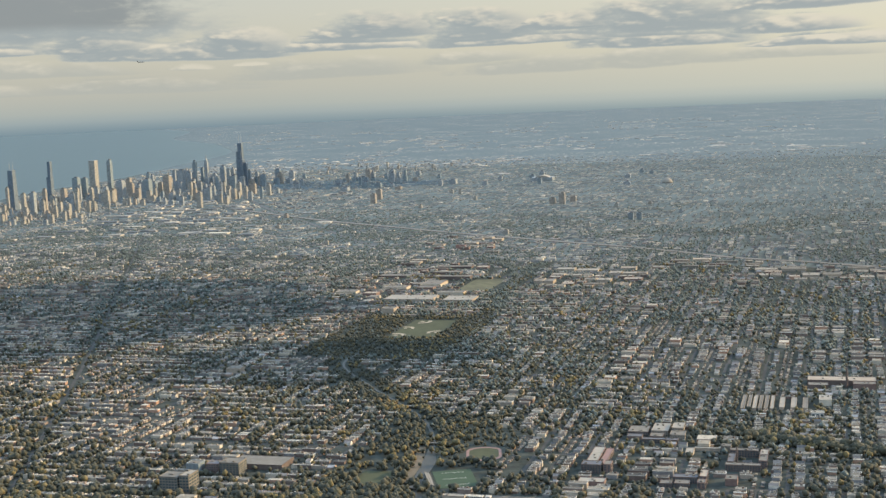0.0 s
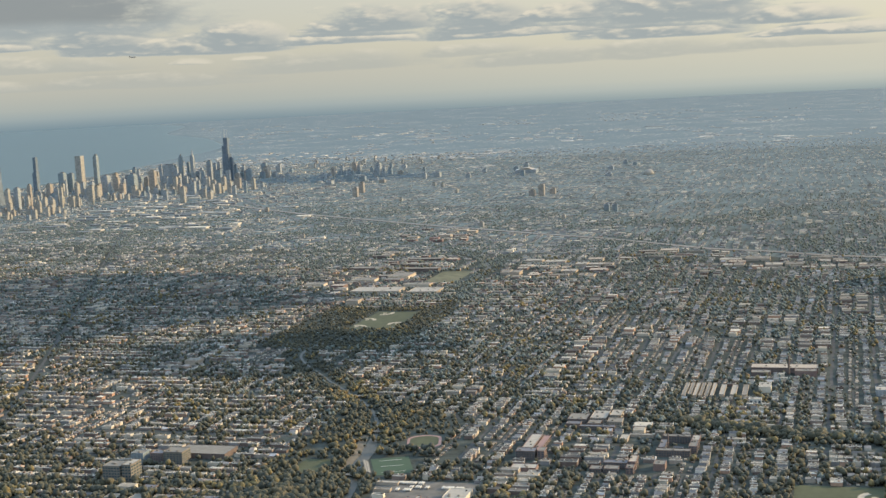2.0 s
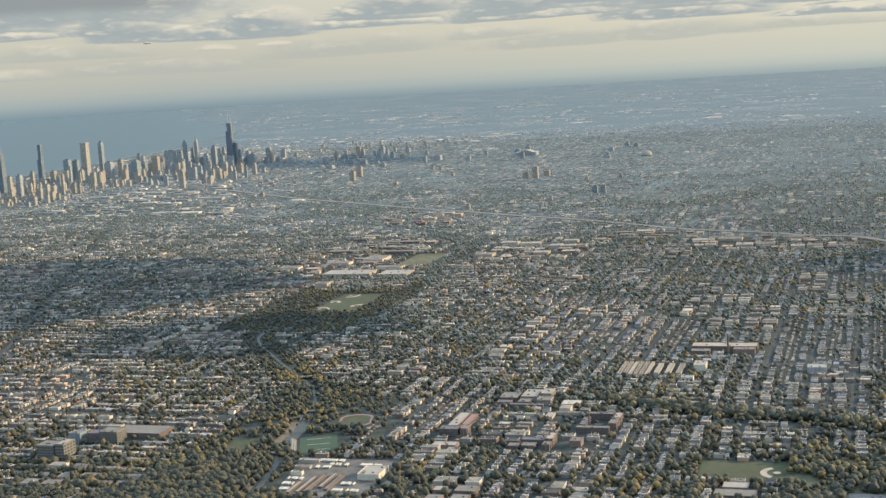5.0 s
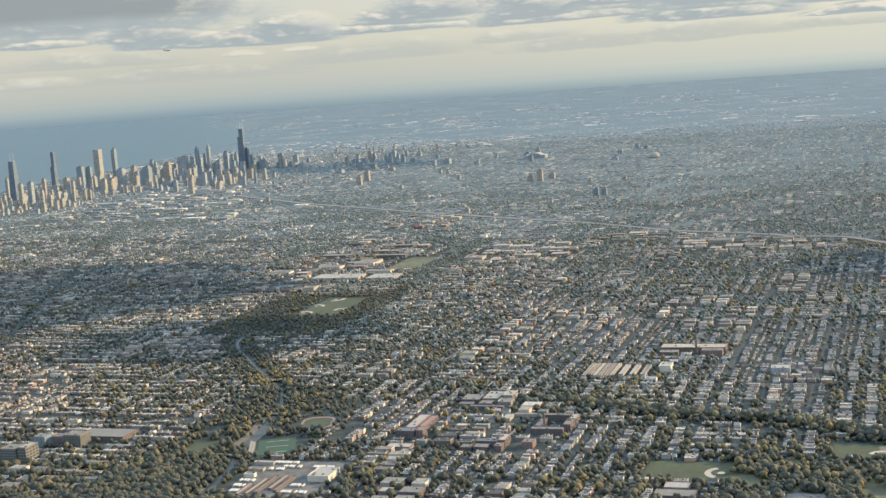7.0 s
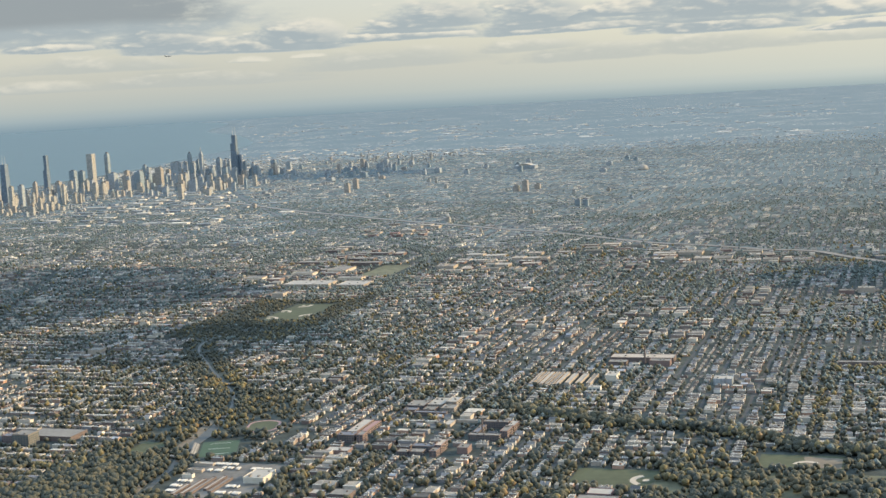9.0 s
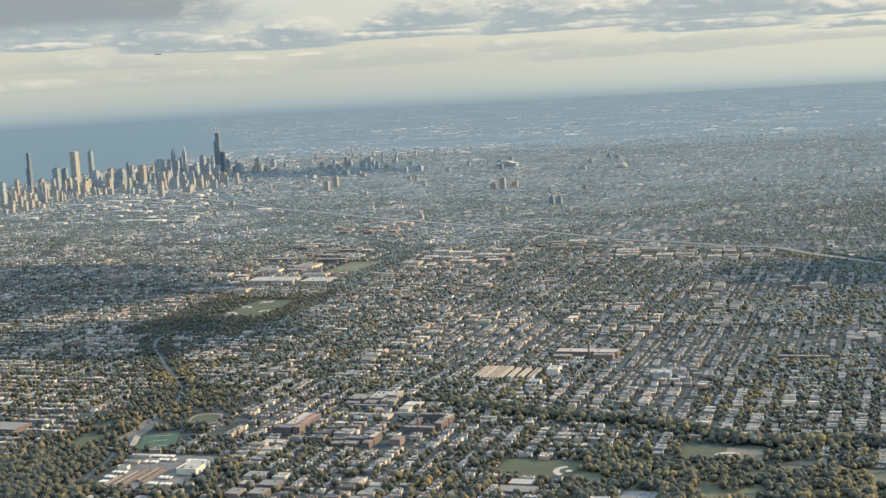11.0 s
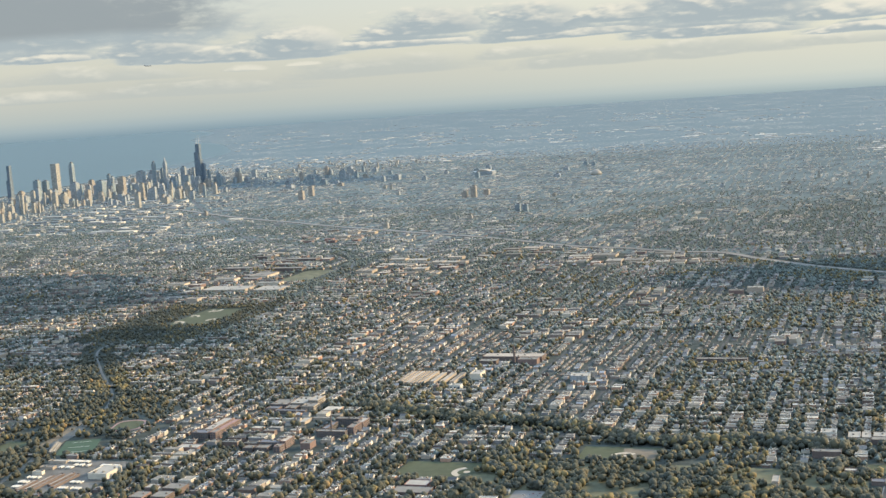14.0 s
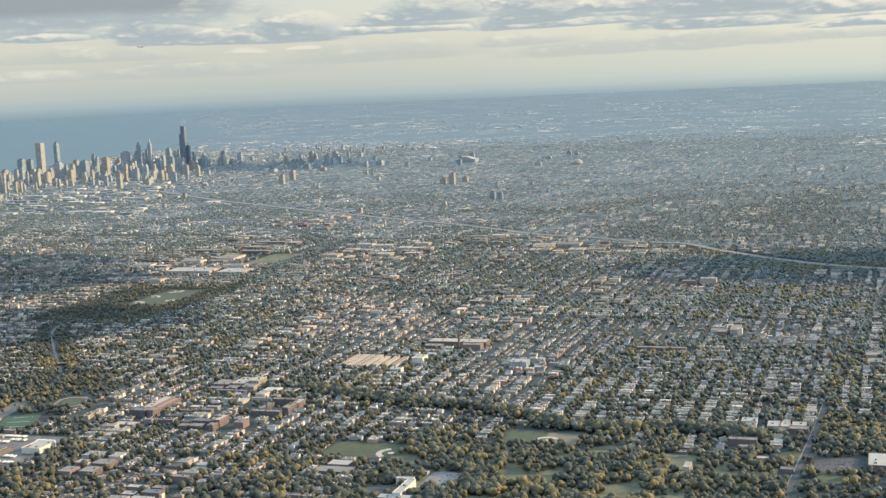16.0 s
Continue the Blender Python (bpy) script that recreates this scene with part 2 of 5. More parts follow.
M_TURF = plain("artificial_turf", (0.040, 0.066, 0.036), 0.85, 0.1, 0.6)
M_CLAY = plain("clay_infield", (0.36, 0.30, 0.22), 0.9, 0.12, 1.0)
M_TRACK = plain("red_running_track", (0.25, 0.155, 0.13), 0.85, 0.1, 1.0)
M_MEADOW = plain("rough_meadow", (0.095, 0.092, 0.052), 0.9, 0.4, 0.3)
M_EARTH = plain("bare_earth", (0.15, 0.122, 0.085), 0.95, 0.25, 0.5)
M_WHITE = plain("white_paint", (0.46, 0.435, 0.375), 0.7, 0.1, 1.5)
M_ROOF = mixed("flat_roofs", [(0.0, (0.078, 0.074, 0.066)), (0.18, (0.130, 0.117, 0.098)), (0.42, (0.180, 0.161, 0.130)),
                              (0.70, (0.240, 0.211, 0.165)), (0.90, (0.400, 0.352, 0.277))], 0.85, 0.25, 1.2, spec=0.1)
M_WALL = mixed("brick_walls", [(0.0, (0.146, 0.105, 0.085)), (0.22, (0.207, 0.160, 0.132)), (0.42, (0.310, 0.259, 0.202)),
                               (0.58, (0.188, 0.179, 0.169)), (0.70, (0.442, 0.381, 0.291)), (0.90, (0.357, 0.221, 0.150))], 0.9, 0.2, 1.5)
M_SIDING = mixed("clapboard_walls", [(0.0, (0.26, 0.225, 0.18)), (0.25, (0.42, 0.38, 0.315)), (0.55, (0.58, 0.53, 0.45)), (0.85, (0.34, 0.24, 0.175))], 0.85, 0.15, 2.0)
M_COPING = mixed("pale_copings", [(0.0, (0.324, 0.297, 0.252)), (0.5, (0.468, 0.432, 0.360)), (0.85, (0.594, 0.549, 0.468))], 0.8, 0.15, 1.5)
# paler walls and roofs for far buildings, haze painted into both colours
M_WALL_HAZED = mixed("hazed_far_walls", [(0.0, (0.22, 0.22, 0.21)), (0.35, (0.31, 0.285, 0.245)), (0.65, (0.43, 0.38, 0.30)), (0.88, (0.55, 0.48, 0.37))], 0.9, 0.2, 0.8)
M_ROOF_HAZED = mixed("hazed_far_roofs", [(0.0, (0.155, 0.165, 0.160)), (0.35, (0.215, 0.214, 0.198)), (0.6, (0.32, 0.298, 0.25)), (0.82, (0.48, 0.42, 0.33))], 0.85, 0.2, 0.8, spec=0.1)
M_SHINGLE = mixed("shingle_roofs", [(0.0, (0.10, 0.095, 0.09)), (0.4, (0.19, 0.17, 0.15)), (0.75, (0.26, 0.22, 0.19)), (0.93, (0.33, 0.31, 0.29))], 0.9, 0.25, 2.0)
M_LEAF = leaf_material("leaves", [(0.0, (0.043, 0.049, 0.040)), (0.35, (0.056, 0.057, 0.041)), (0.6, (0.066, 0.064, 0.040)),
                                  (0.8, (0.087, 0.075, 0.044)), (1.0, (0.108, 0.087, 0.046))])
# distance haze painted into the leaf colour of the farther trees
M_LEAF_HAZED = leaf_material("hazed_leaves", [(0.0, (0.104, 0.124, 0.114)), (0.5, (0.124, 0.142, 0.123)), (1.0, (0.154, 0.162, 0.128))])
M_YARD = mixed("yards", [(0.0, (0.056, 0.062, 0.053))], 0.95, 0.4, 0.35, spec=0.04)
# lawns paler and bluer than the yards, with distance haze in the colour
M_SUBURB_HAZED = mixed("hazed_suburb_lawns", [(0.0, (0.106, 0.128, 0.124))], 0.95, 0.45, 0.22, spec=0.04)
M_AUTUMN = leaf_material("autumn_leaves", [(0.0, (0.091, 0.081, 0.045)), (0.4, (0.129, 0.105, 0.048)), (0.75, (0.169, 0.125, 0.050)), (1.0, (0.177, 0.111, 0.057))])
M_BARK = plain("bark", (0.10, 0.075, 0.055), 0.95, 0.25, 6.0)
M_BRICK_RED = plain("red_brick", (0.185, 0.128, 0.108), 0.9, 0.2, 1.5)
M_BRICK_DARK = plain("dark_brick", (0.13, 0.10, 0.085), 0.9, 0.2, 1.5)
M_BRICK_TAN = plain("tan_brick", (0.324, 0.270, 0.207), 0.9, 0.2, 1.5)
M_MEMBRANE = plain("white_roof_membrane", (0.285, 0.254, 0.203), 0.8, 0.15, 0.8)
M_GRAVEL_ROOF = plain("grey_gravel_roof", (0.168, 0.152, 0.124), 0.9, 0.2, 0.9)
M_DARK_ROOF = plain("dark_tar_roof", (0.12, 0.12, 0.125), 0.85, 0.2, 0.9)
M_STUCCO = plain("cream_stucco", (0.52, 0.46, 0.36), 0.85, 0.12, 1.0)
M_GLASS = plain("window_glass", (0.05, 0.075, 0.085), 0.12, 0.1, 0.5, 0.0, 0.6)
# black steel lifted towards blue-grey: the air's haze is painted into it
M_STEEL_HAZED = glass_wall("hazed_black_steel", (0.095, 0.128, 0.152), (0.125, 0.155, 0.18))
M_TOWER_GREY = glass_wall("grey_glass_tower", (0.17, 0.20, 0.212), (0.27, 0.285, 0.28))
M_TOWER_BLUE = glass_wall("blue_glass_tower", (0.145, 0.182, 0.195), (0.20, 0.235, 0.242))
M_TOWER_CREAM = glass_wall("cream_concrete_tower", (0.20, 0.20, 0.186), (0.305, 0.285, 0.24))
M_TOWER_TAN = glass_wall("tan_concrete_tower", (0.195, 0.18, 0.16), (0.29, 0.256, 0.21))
M_CLOUD = plain("cloud_vapour", (0.85, 0.85, 0.86), 1.0, 0.04, 0.02)
M_AIRLINER = plain("airliner_paint", (0.09, 0.10, 0.12), 0.4, 0.05, 1.0)
TOWERS = {"dark": M_STEEL_HAZED, "grey": M_TOWER_GREY, "blue": M_TOWER_BLUE, "cream": M_TOWER_CREAM, "tan": M_TOWER_TAN}


# ---- helpers for meshes ----
def mesh_from(name, verts, faces, materials, index=None, smooth=False):
    me = bpy.data.meshes.new(name)
    me.from_pydata(verts.tolist() if hasattr(verts, "tolist") else verts, [], faces.tolist() if hasattr(faces, "tolist") else faces)
    for m in materials:
        me.materials.append(m)
    if index is not None:
        me.polygons.foreach_set("material_index", np.asarray(index, dtype=np.int32))
    if smooth:
        me.polygons.foreach_set("use_smooth", np.ones(len(me.polygons), dtype=bool))
    me.update()
    return me


def part(name, bm, mat, parent=None, label=""):
    """Links a bmesh as one mesh object under a thing or a part."""
    me = bpy.data.meshes.new(name)
    bm.to_mesh(me)
    bm.free()
    me.materials.append(mat)
    ob = new(name, me)
    if parent is not None:
        ob.parent = parent
    return tagged(ob, label)


def thing(name, x, y, z, label, category, group="", turn=0.0):
    ob = new(name)
    ob.empty_display_size = 0.5
    ob.matrix_world = pose(x, y, z, 0, 0, turn)
    return tagged(ob, label, category, group)


def block(bm, x, y, z, w, d, h, turn=0.0, bevel=0.0):
    """A box that stands on z, centred at x, y, joined into bm."""
    made = bmesh.ops.create_cube(bm, size=1.0, matrix=pose(x, y, z + h / 2, 0, 0, turn) @ Matrix.Diagonal((w, d, h, 1)))
    if bevel:
        edges = list({e for v in made["verts"] for e in v.link_edges})
        bmesh.ops.bevel(bm, geom=edges, offset=bevel, segments=1, affect="EDGES")
    return bm


def tube(bm, x, y, z, r1, r2, h, sides=12):
    bmesh.ops.create_cone(bm, cap_ends=True, segments=sides, radius1=r1, radius2=r2, depth=h, matrix=pose(x, y, z + h / 2))
    return bm


def rim(bm, x, y, z, w, d, h, t):
    """A parapet: four low walls round a roof."""
    block(bm, x, y - d / 2 + t / 2, z, w, t, h)
    block(bm, x, y + d / 2 - t / 2, z, w, t, h)
    block(bm, x - w / 2 + t / 2, y, z, t, d - 2 * t, h)
    block(bm, x + w / 2 - t / 2, y, z, t, d - 2 * t, h)
    return bm


def sheet(name, corners, z, mat, label, category, kind="structure"):
    """A flat patch of ground, its rim a little below the ground so that it is no loose card."""
    bm = bmesh.new()
    top = [bm.verts.new((x, y, z)) for x, y in corners]
    face = bm.faces.new(top)
    if face.normal.z < 0 or face.calc_area() == 0:
        bmesh.ops.reverse_faces(bm, faces=[face])
    face.normal_update()
    if face.normal.z < 0:
        face.normal_flip()
    low = [bm.verts.new((x, y, z - 0.12)) for x, y in corners]
    k = len(top)
    for i in range(k):
        bm.faces.new((top[i], top[(i + 1) % k], low[(i + 1) % k], low[i]))
    return tagged(part(name, bm, mat), label, category, kind=kind)


def smooth_line(points, step=4.0):
    """A smooth line through some points (Catmull-Rom), as an array."""
    p = [np.array(q, float) for q in points]
    p = [2 * p[0] - p[1]] + p + [2 * p[-1] - p[-2]]
    out = []
    for a, b, c, d in zip(p, p[1:], p[2:], p[3:]):
        k = max(2, int(np.linalg.norm(c - b) / step))
        for i in range(k):
            t = i / k
            out.append(0.5 * (2 * b + (c - a) * t + (2 * a - 5 * b + 4 * c - d) * t * t + (3 * b - a - 3 * c + d) * t ** 3))
    out.append(p[-2])
    return np.array(out)


def ribbon(name, line, width, z, mat, label, category, height=0.0):
    """A strip along a line; width may vary along it."""
    line = np.asarray(line, float)
    width = np.broadcast_to(np.asarray(width, float), (len(line),))
    t = np.gradient(line, axis=0)
    t /= np.linalg.norm(t, axis=1)[:, None]
    side = np.stack([-t[:, 1], t[:, 0]], 1)
    a, b = line + side * width[:, None] / 2, line - side * width[:, None] / 2
    k = len(line)
    zz = np.full((k, 1), z)
    verts = np.concatenate([np.hstack([a, zz]), np.hstack([b, zz]), np.hstack([a, zz - 0.12 - height]), np.hstack([b, zz - 0.12 - height])])
    faces = []
    for i in range(k - 1):
        faces += [(i, i + 1, k + i + 1, k + i), (i, 2 * k + i, 2 * k + i + 1, i + 1), (k + i, k + i + 1, 3 * k + i + 1, 3 * k + i)]
    ob = new(name, mesh_from(name, verts, faces, [mat]))
    return tagged(ob, label, category, kind="structure")


def boxes(x, y, z0, w, d, h, turn=None):
    """Vertices (n, 8, 3) of many boxes."""
    n = len(x)
    sx = np.array([-1, 1, 1, -1, -1, 1, 1, -1]) * 0.5
    sy = np.array([-1, -1, 1, 1, -1, -1, 1, 1]) * 0.5
    sz = np.array([0, 0, 0, 0, 1, 1, 1, 1])
    px, py = w[:, None] * sx, d[:, None] * sy
    if turn is not None:
        c, s = np.cos(turn)[:, None], np.sin(turn)[:, None]
        px, py = px * c - py * s, px * s + py * c
    return np.stack([x[:, None] + px, y[:, None] + py, z0[:, None] + h[:, None] * sz], 2)


BOX_FACES = np.array([[0, 1, 5, 4], [1, 2, 6, 5], [2, 3, 7, 6], [3, 0, 4, 7], [4, 5, 6, 7]])


def box_mesh(name, x, y, z0, w, d, h, wall, roof, turn=None):
    v = boxes(x, y, z0, w, d, h, turn).reshape(-1, 3)
    f = (np.arange(len(x))[:, None, None] * 8 + BOX_FACES).reshape(-1, 4)
    return mesh_from(name, v, f, [wall, roof], np.tile([0, 0, 0, 0, 1], len(x)))


def gable_mesh(name, x, y, w, d, h, wall, roof):
    """Houses with a pitched roof, ridge along x."""
    n = len(x)
    v = boxes(x, y, np.full(n, -0.05), w, d, h * 0.68)
    top = np.stack([np.stack([x - w * 0.5, y, h], 1), np.stack([x + w * 0.5, y, h], 1)], 1)
    v = np.concatenate([v, top], 1).reshape(-1, 3)
    base = np.arange(n)[:, None, None] * 10
    quads = (base + np.array([[0, 1, 5, 4], [2, 3, 7, 6], [4, 5, 9, 8], [6, 7, 8, 9]])).reshape(-1, 4)
    pents = (base + np.array([[1, 2, 6, 9, 5], [3, 0, 4, 8, 7]])).reshape(-1, 5)
    faces = quads.tolist() + pents.tolist()
    return mesh_from(name, v, faces, [wall, roof], np.concatenate([np.tile([0, 0, 1, 1], n), np.zeros(2 * n)]))


# ---- the large structure ----
rng = np.random.default_rng(7)


def disc(name, radius, z, mat, label, category, centre=(55.0, 0.0)):
    bm = bmesh.new()
    bmesh.ops.create_circle(bm, cap_ends=True, cap_tris=True, segments=180, radius=radius, matrix=Matrix.Translation((*centre, z)))
    return tagged(part(name, bm, mat), label, category, kind="structure")


disc("ground", 4880.0, 0.0, M_GROUND, "flat city ground of lawns, yards and paving in painted haze", "ground")

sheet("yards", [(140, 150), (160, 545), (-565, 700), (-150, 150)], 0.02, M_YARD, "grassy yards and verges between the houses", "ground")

# the haze-painted lawns begin nearer on the west side
sheet("hazed_suburb_lawns", [(160, 545.5), (245, 1420), (-1090, 1420), (-565, 700.5)], 0.02, M_SUBURB_HAZED, "haze-paled lawns and verges of the inner suburbs", "ground")

sheet("meadow", [(21, 200), (99, 200), (97, 257), (21, 259)], 0.03, M_MEADOW, "rough park meadow under scattered trees", "meadow")

COAST = smooth_line([(-560, 480), (-640, 780), (-715, 950), (-772, 1150), (-790, 1350), (-850, 1600), (-935, 1950),
                     (-1060, 2200), (-1240, 2500), (-1560, 2950), (-1900, 3700), (-2350, 4270)], 40.0)
lake_rim = [tuple(p) for p in COAST] + [(-2900, 3920), (-3700, 3150), (-4300, 2100), (-4500, 1200), (-4500, 480)]
sheet("lake", lake_rim, 0.08, M_LAKE, "wide blue-grey lake along the city's edge", "lake")

RIVER = smooth_line([(-74, 195), (-79.2, 224), (-81.3, 234), (-83.2, 244), (-87.0, 255), (-88.5, 268), (-91, 279), (-94.5, 292), (-102, 308),
                     (-114, 324), (-128, 342), (-146, 369), (-146, 390), (-136, 406), (-126, 425), (-123, 450), (-125, 475),
                     (-127, 494), (-131, 531), (-133, 556), (-143, 583), (-160, 609), (-190, 640), (-229, 666), (-262, 700),
                     (-330, 800), (-420, 930), (-500, 1060), (-545, 1130)], 3.0)
river_width = np.interp(RIVER[:, 1], [195, 250, 260, 272, 277, 284, 300, 320, 370, 500, 560, 660, 668, 700, 1130],
                        [1.3, 1.3, 2.6, 3.0, 2.0, 1.0, 0.85, 0.8, 0.8, 1.4, 3.0, 4.0, 7.0, 3.0, 4.0])
ribbon("river", RIVER, river_width, 0.10, M_RIVER, "narrow dull green river winding between wooded banks", "river")
bank = RIVER[RIVER[:, 1] < 284]
ribbon("river_bank", bank + np.array([-2.5, 0.0]), 2.0, 0.07, M_EARTH, "bare brown earth bank along the river", "bank")
FREEWAY = smooth_line([(-420, 900), (-330, 820), (-260, 768), (-211, 731), (-177, 709), (-140, 683), (-103, 660), (-72, 636),
                       (-41, 611), (-11, 597), (13, 582), (35, 574), (52, 553), (83, 522), (118, 502), (210, 470), (420, 440)], 4.0)
ribbon("freeway", FREEWAY, 3.6, 0.4, M_FREEWAY, "pale concrete freeway with several lanes", "road", 0.2)
AVENUE = smooth_line([(94, 150), (97.5, 200), (99.7, 234), (102.6, 275), (105.2, 320), (109, 368), (113.4, 418), (121, 500), (150, 800)], 3.0)
ribbon("avenue", AVENUE, 1.05, 0.06, M_ASPHALT, "wide grey asphalt avenue", "road")
ribbon("sidewalk", AVENUE + np.array([-0.72, 0.0]), 0.22, 0.07, M_CONCRETE, "pale concrete sidewalk beside an avenue", "pavement")
DIAGONAL = smooth_line([(-140, 160), (-165, 218), (-187, 266), (-207.6, 310), (-235, 368), (-276, 451), (-321, 541), (-420, 740)], 3.0)
ribbon("diagonal_road", DIAGONAL, 1.0, 0.06, M_ASPHALT, "dark asphalt road cutting across the street grid", "road")

# ---- patches of open ground ----
SHEAR = 0.022
OPEN = []          # x0, x1, y0, y1: kept free of houses and trees


def patch(name, x0, x1, y0, y1, mat, label, category, z=0.05):
    OPEN.append((x0, x1, y0, y1))
    return sheet(name, [(x0, y0), (x1, y0), (x1, y1), (x0, y1)], z, mat, label, category)


patch("park_lawn", -147, -130.5, 413, 447, M_GRASS, "broad mown park lawn with ball diamonds", "lawn")
patch("ball_park", 4.5, 21.0, 244.0, 255.5, M_GRASS, "mown green baseball park", "lawn")
patch("school_field", 39.5, 56, 260.5, 270, M_GRASS, "mown green field with a clay diamond", "lawn")
sheet("worn_field", [(48.8, 261.5), (55.6, 261.5), (55.6, 268.5), (48.0, 269.2)], 0.07, M_EARTH, "worn brown half of a school field", "field")
patch("river_lawn", -101, -94, 252, 262, M_GRASS, "small lawn beside a wooded river bank", "lawn")
patch("campus_lawn", -151, -137, 514, 548, M_MEADOW, "large open grass field beside factories", "lawn")
patch("car_park", 103.6, 111.8, 250.8, 260, M_ASPHALT, "dark asphalt car park with white cars", "car park")
patch("concrete_lot", 32.4, 39.3, 228.5, 238.5, M_CONCRETE, "empty pale concrete lot", "lot")
OPEN.append((-78.6, -57, 225, 249))
sheet("depot_yard", [(-75.2, 225), (-57, 225), (-57, 249), (-79.6, 249)], 0.05, M_LOT, "worn paved depot yard beside the river", "yard")
patch("clinic_lot", 22.5, 28, 221, 228, M_ASPHALT, "grey asphalt lot beside a white clinic", "lot")
patch("grass_verge", 104.5, 109.5, 244, 249, M_GRASS, "grass strip beside an avenue", "lawn")
patch("corner_lawn", 97.0, 101.3, 256, 262, M_GRASS, "small lawn at an avenue", "lawn")


def sports_field():
    OPEN.append((-86.3, -74.0, 252.5, 265.5))
    OPEN.append((-83.0, -74.2, 272.5, 284.0))
    field = thing("football_field", -79.8, 259, 0, "green artificial football field beside the river", "sports field", turn=23)
    part("turf", block(bmesh.new(), 0, 0, -0.05, 8.4, 12.4, 0.12), M_TURF, field)
    for k in (-4.4, 0.0, 4.4):
        part("line", block(bmesh.new(), 0, k, 0.06, 5.0, 0.14, 0.02), M_WHITE, field, "white painted line")
    stand = thing("grandstand", -84.4, 257.1, 0, "long white stepped grandstand at a football field", "grandstand", turn=23)
    for k in range(5):
        part("step", block(bmesh.new(), -0.25 * k, 0, 0, 0.25, 9.0, 0.2 + 0.13 * k), M_MEMBRANE if k % 2 else M_GRAVEL_ROOF, stand)
    oval = thing("running_track", -78.4, 278.4, 0, "red running track round a green field", "sports field", turn=14)
    ring = [(math.cos(a) * 4.0, math.sin(a) * 3.2 + (2.4 if math.sin(a) > 0 else -2.4)) for a in np.linspace(0, 2 * math.pi, 40, endpoint=False)]
    for name, grow_by, z, mat in (("track", 1.0, 0.07, M_TRACK), ("turf", 0.84, 0.09, M_GRASS)):
        bm = bmesh.new()
        bm.faces.new([bm.verts.new((x * grow_by, y * grow_by, z)) for x, y in ring])
        part(name, bm, mat, oval, "" if name == "track" else "green infield")


sports_field()


def diamond(x, y, size, turn):
    """The clay of a baseball infield: an arc round a patch of grass, and the home plate's disc."""
    bm = bmesh.new()
    rim_points = [(math.cos(a) * size, math.sin(a) * size) for a in np.linspace(-0.3, 1.87, 18)]
    inside = [(math.cos(a) * size * 0.66, math.sin(a) * size * 0.66) for a in np.linspace(-0.3, 1.87, 18)]
    outer = [bm.verts.new((px, py, 0)) for px, py in rim_points]
    near = [bm.verts.new((px, py, 0)) for px, py in inside]
    for a, b, c, d in zip(outer, outer[1:], near[1:], near):
        bm.faces.new((a, b, c, d))
    tube(bm, 0.1 * size, 0.1 * size, -0.02, 0.2 * size, 0.2 * size, 0.03)
    ob = part("baseball_infield", bm, M_CLAY)
    ob.matrix_world = pose(x, y, 0.085, 0, 0, turn)
    return tagged(ob, "curved tan clay infield on a green ball park", "infield", "ball diamonds")


diamond(19.8, 249.0, 3.7, 135)
diamond(49.0, 263.0, 3.0, 60)
diamond(44.5, 261.5, 2.0, 120)
diamond(-145.5, 417, 4.0, 10)
diamond(-146, 430, 3.6, 10)
diamond(-144, 444, 4.0, 280)
diamond(-132, 423, 3.6, 100)


# ---- buildings that stand out ----
def wing(parent, x, y, w, d, h, wall, roof, z=0.0, parapet=0.10, vents=0, turn=0.0):
    """One block of a building: its walls, its roof and the parapet round it."""
    part("wall", block(bmesh.new(), x, y, z - 0.05, w, d, h + 0.05), wall, parent)
    top = part("roof", block(bmesh.new(), x, y, z + h + 0.003, w - 0.16, d - 0.16, 0.05), roof, parent)
    part("parapet", rim(bmesh.new(), x, y, z + h + 0.002, w + 0.03, d + 0.03, parapet + 0.05, 0.08), wall, parent)
    dice = random.Random(int(x * 31 + y * 17 + w * 7))
    for k in range(vents):
        part("roof_vent", block(bmesh.new(), x + dice.uniform(-0.35, 0.35) * w, y + dice.uniform(-0.35, 0.35) * d, z + h + 0.05,
                                dice.uniform(0.25, 0.6), dice.uniform(0.25, 0.6), dice.uniform(0.15, 0.3)), M_GRAVEL_ROOF, top)


def windows(parent, x, y, z, w, d, h, side, rows, columns, glass=None):
    """Single panes set a little proud of one wall: side is n, w or e."""
    for r in range(rows):
        for c in range(columns):
            zz = z + h * (r + 0.25) / rows
            ph = h * 0.5 / rows
            if side == "n":
                part("window", block(bmesh.new(), x - w / 2 + w * (c + 0.5) / columns, y - d / 2 - 0.01, zz, w * 0.62 / columns, 0.06, ph), glass or M_GLASS, parent)
            else:
                sx = x + w / 2 + 0.01 if side == "w" else x - w / 2 - 0.01
                part("window", block(bmesh.new(), sx, y - d / 2 + d * (c + 0.5) / columns, zz, 0.06, d * 0.62 / columns, ph), glass or M_GLASS, parent)


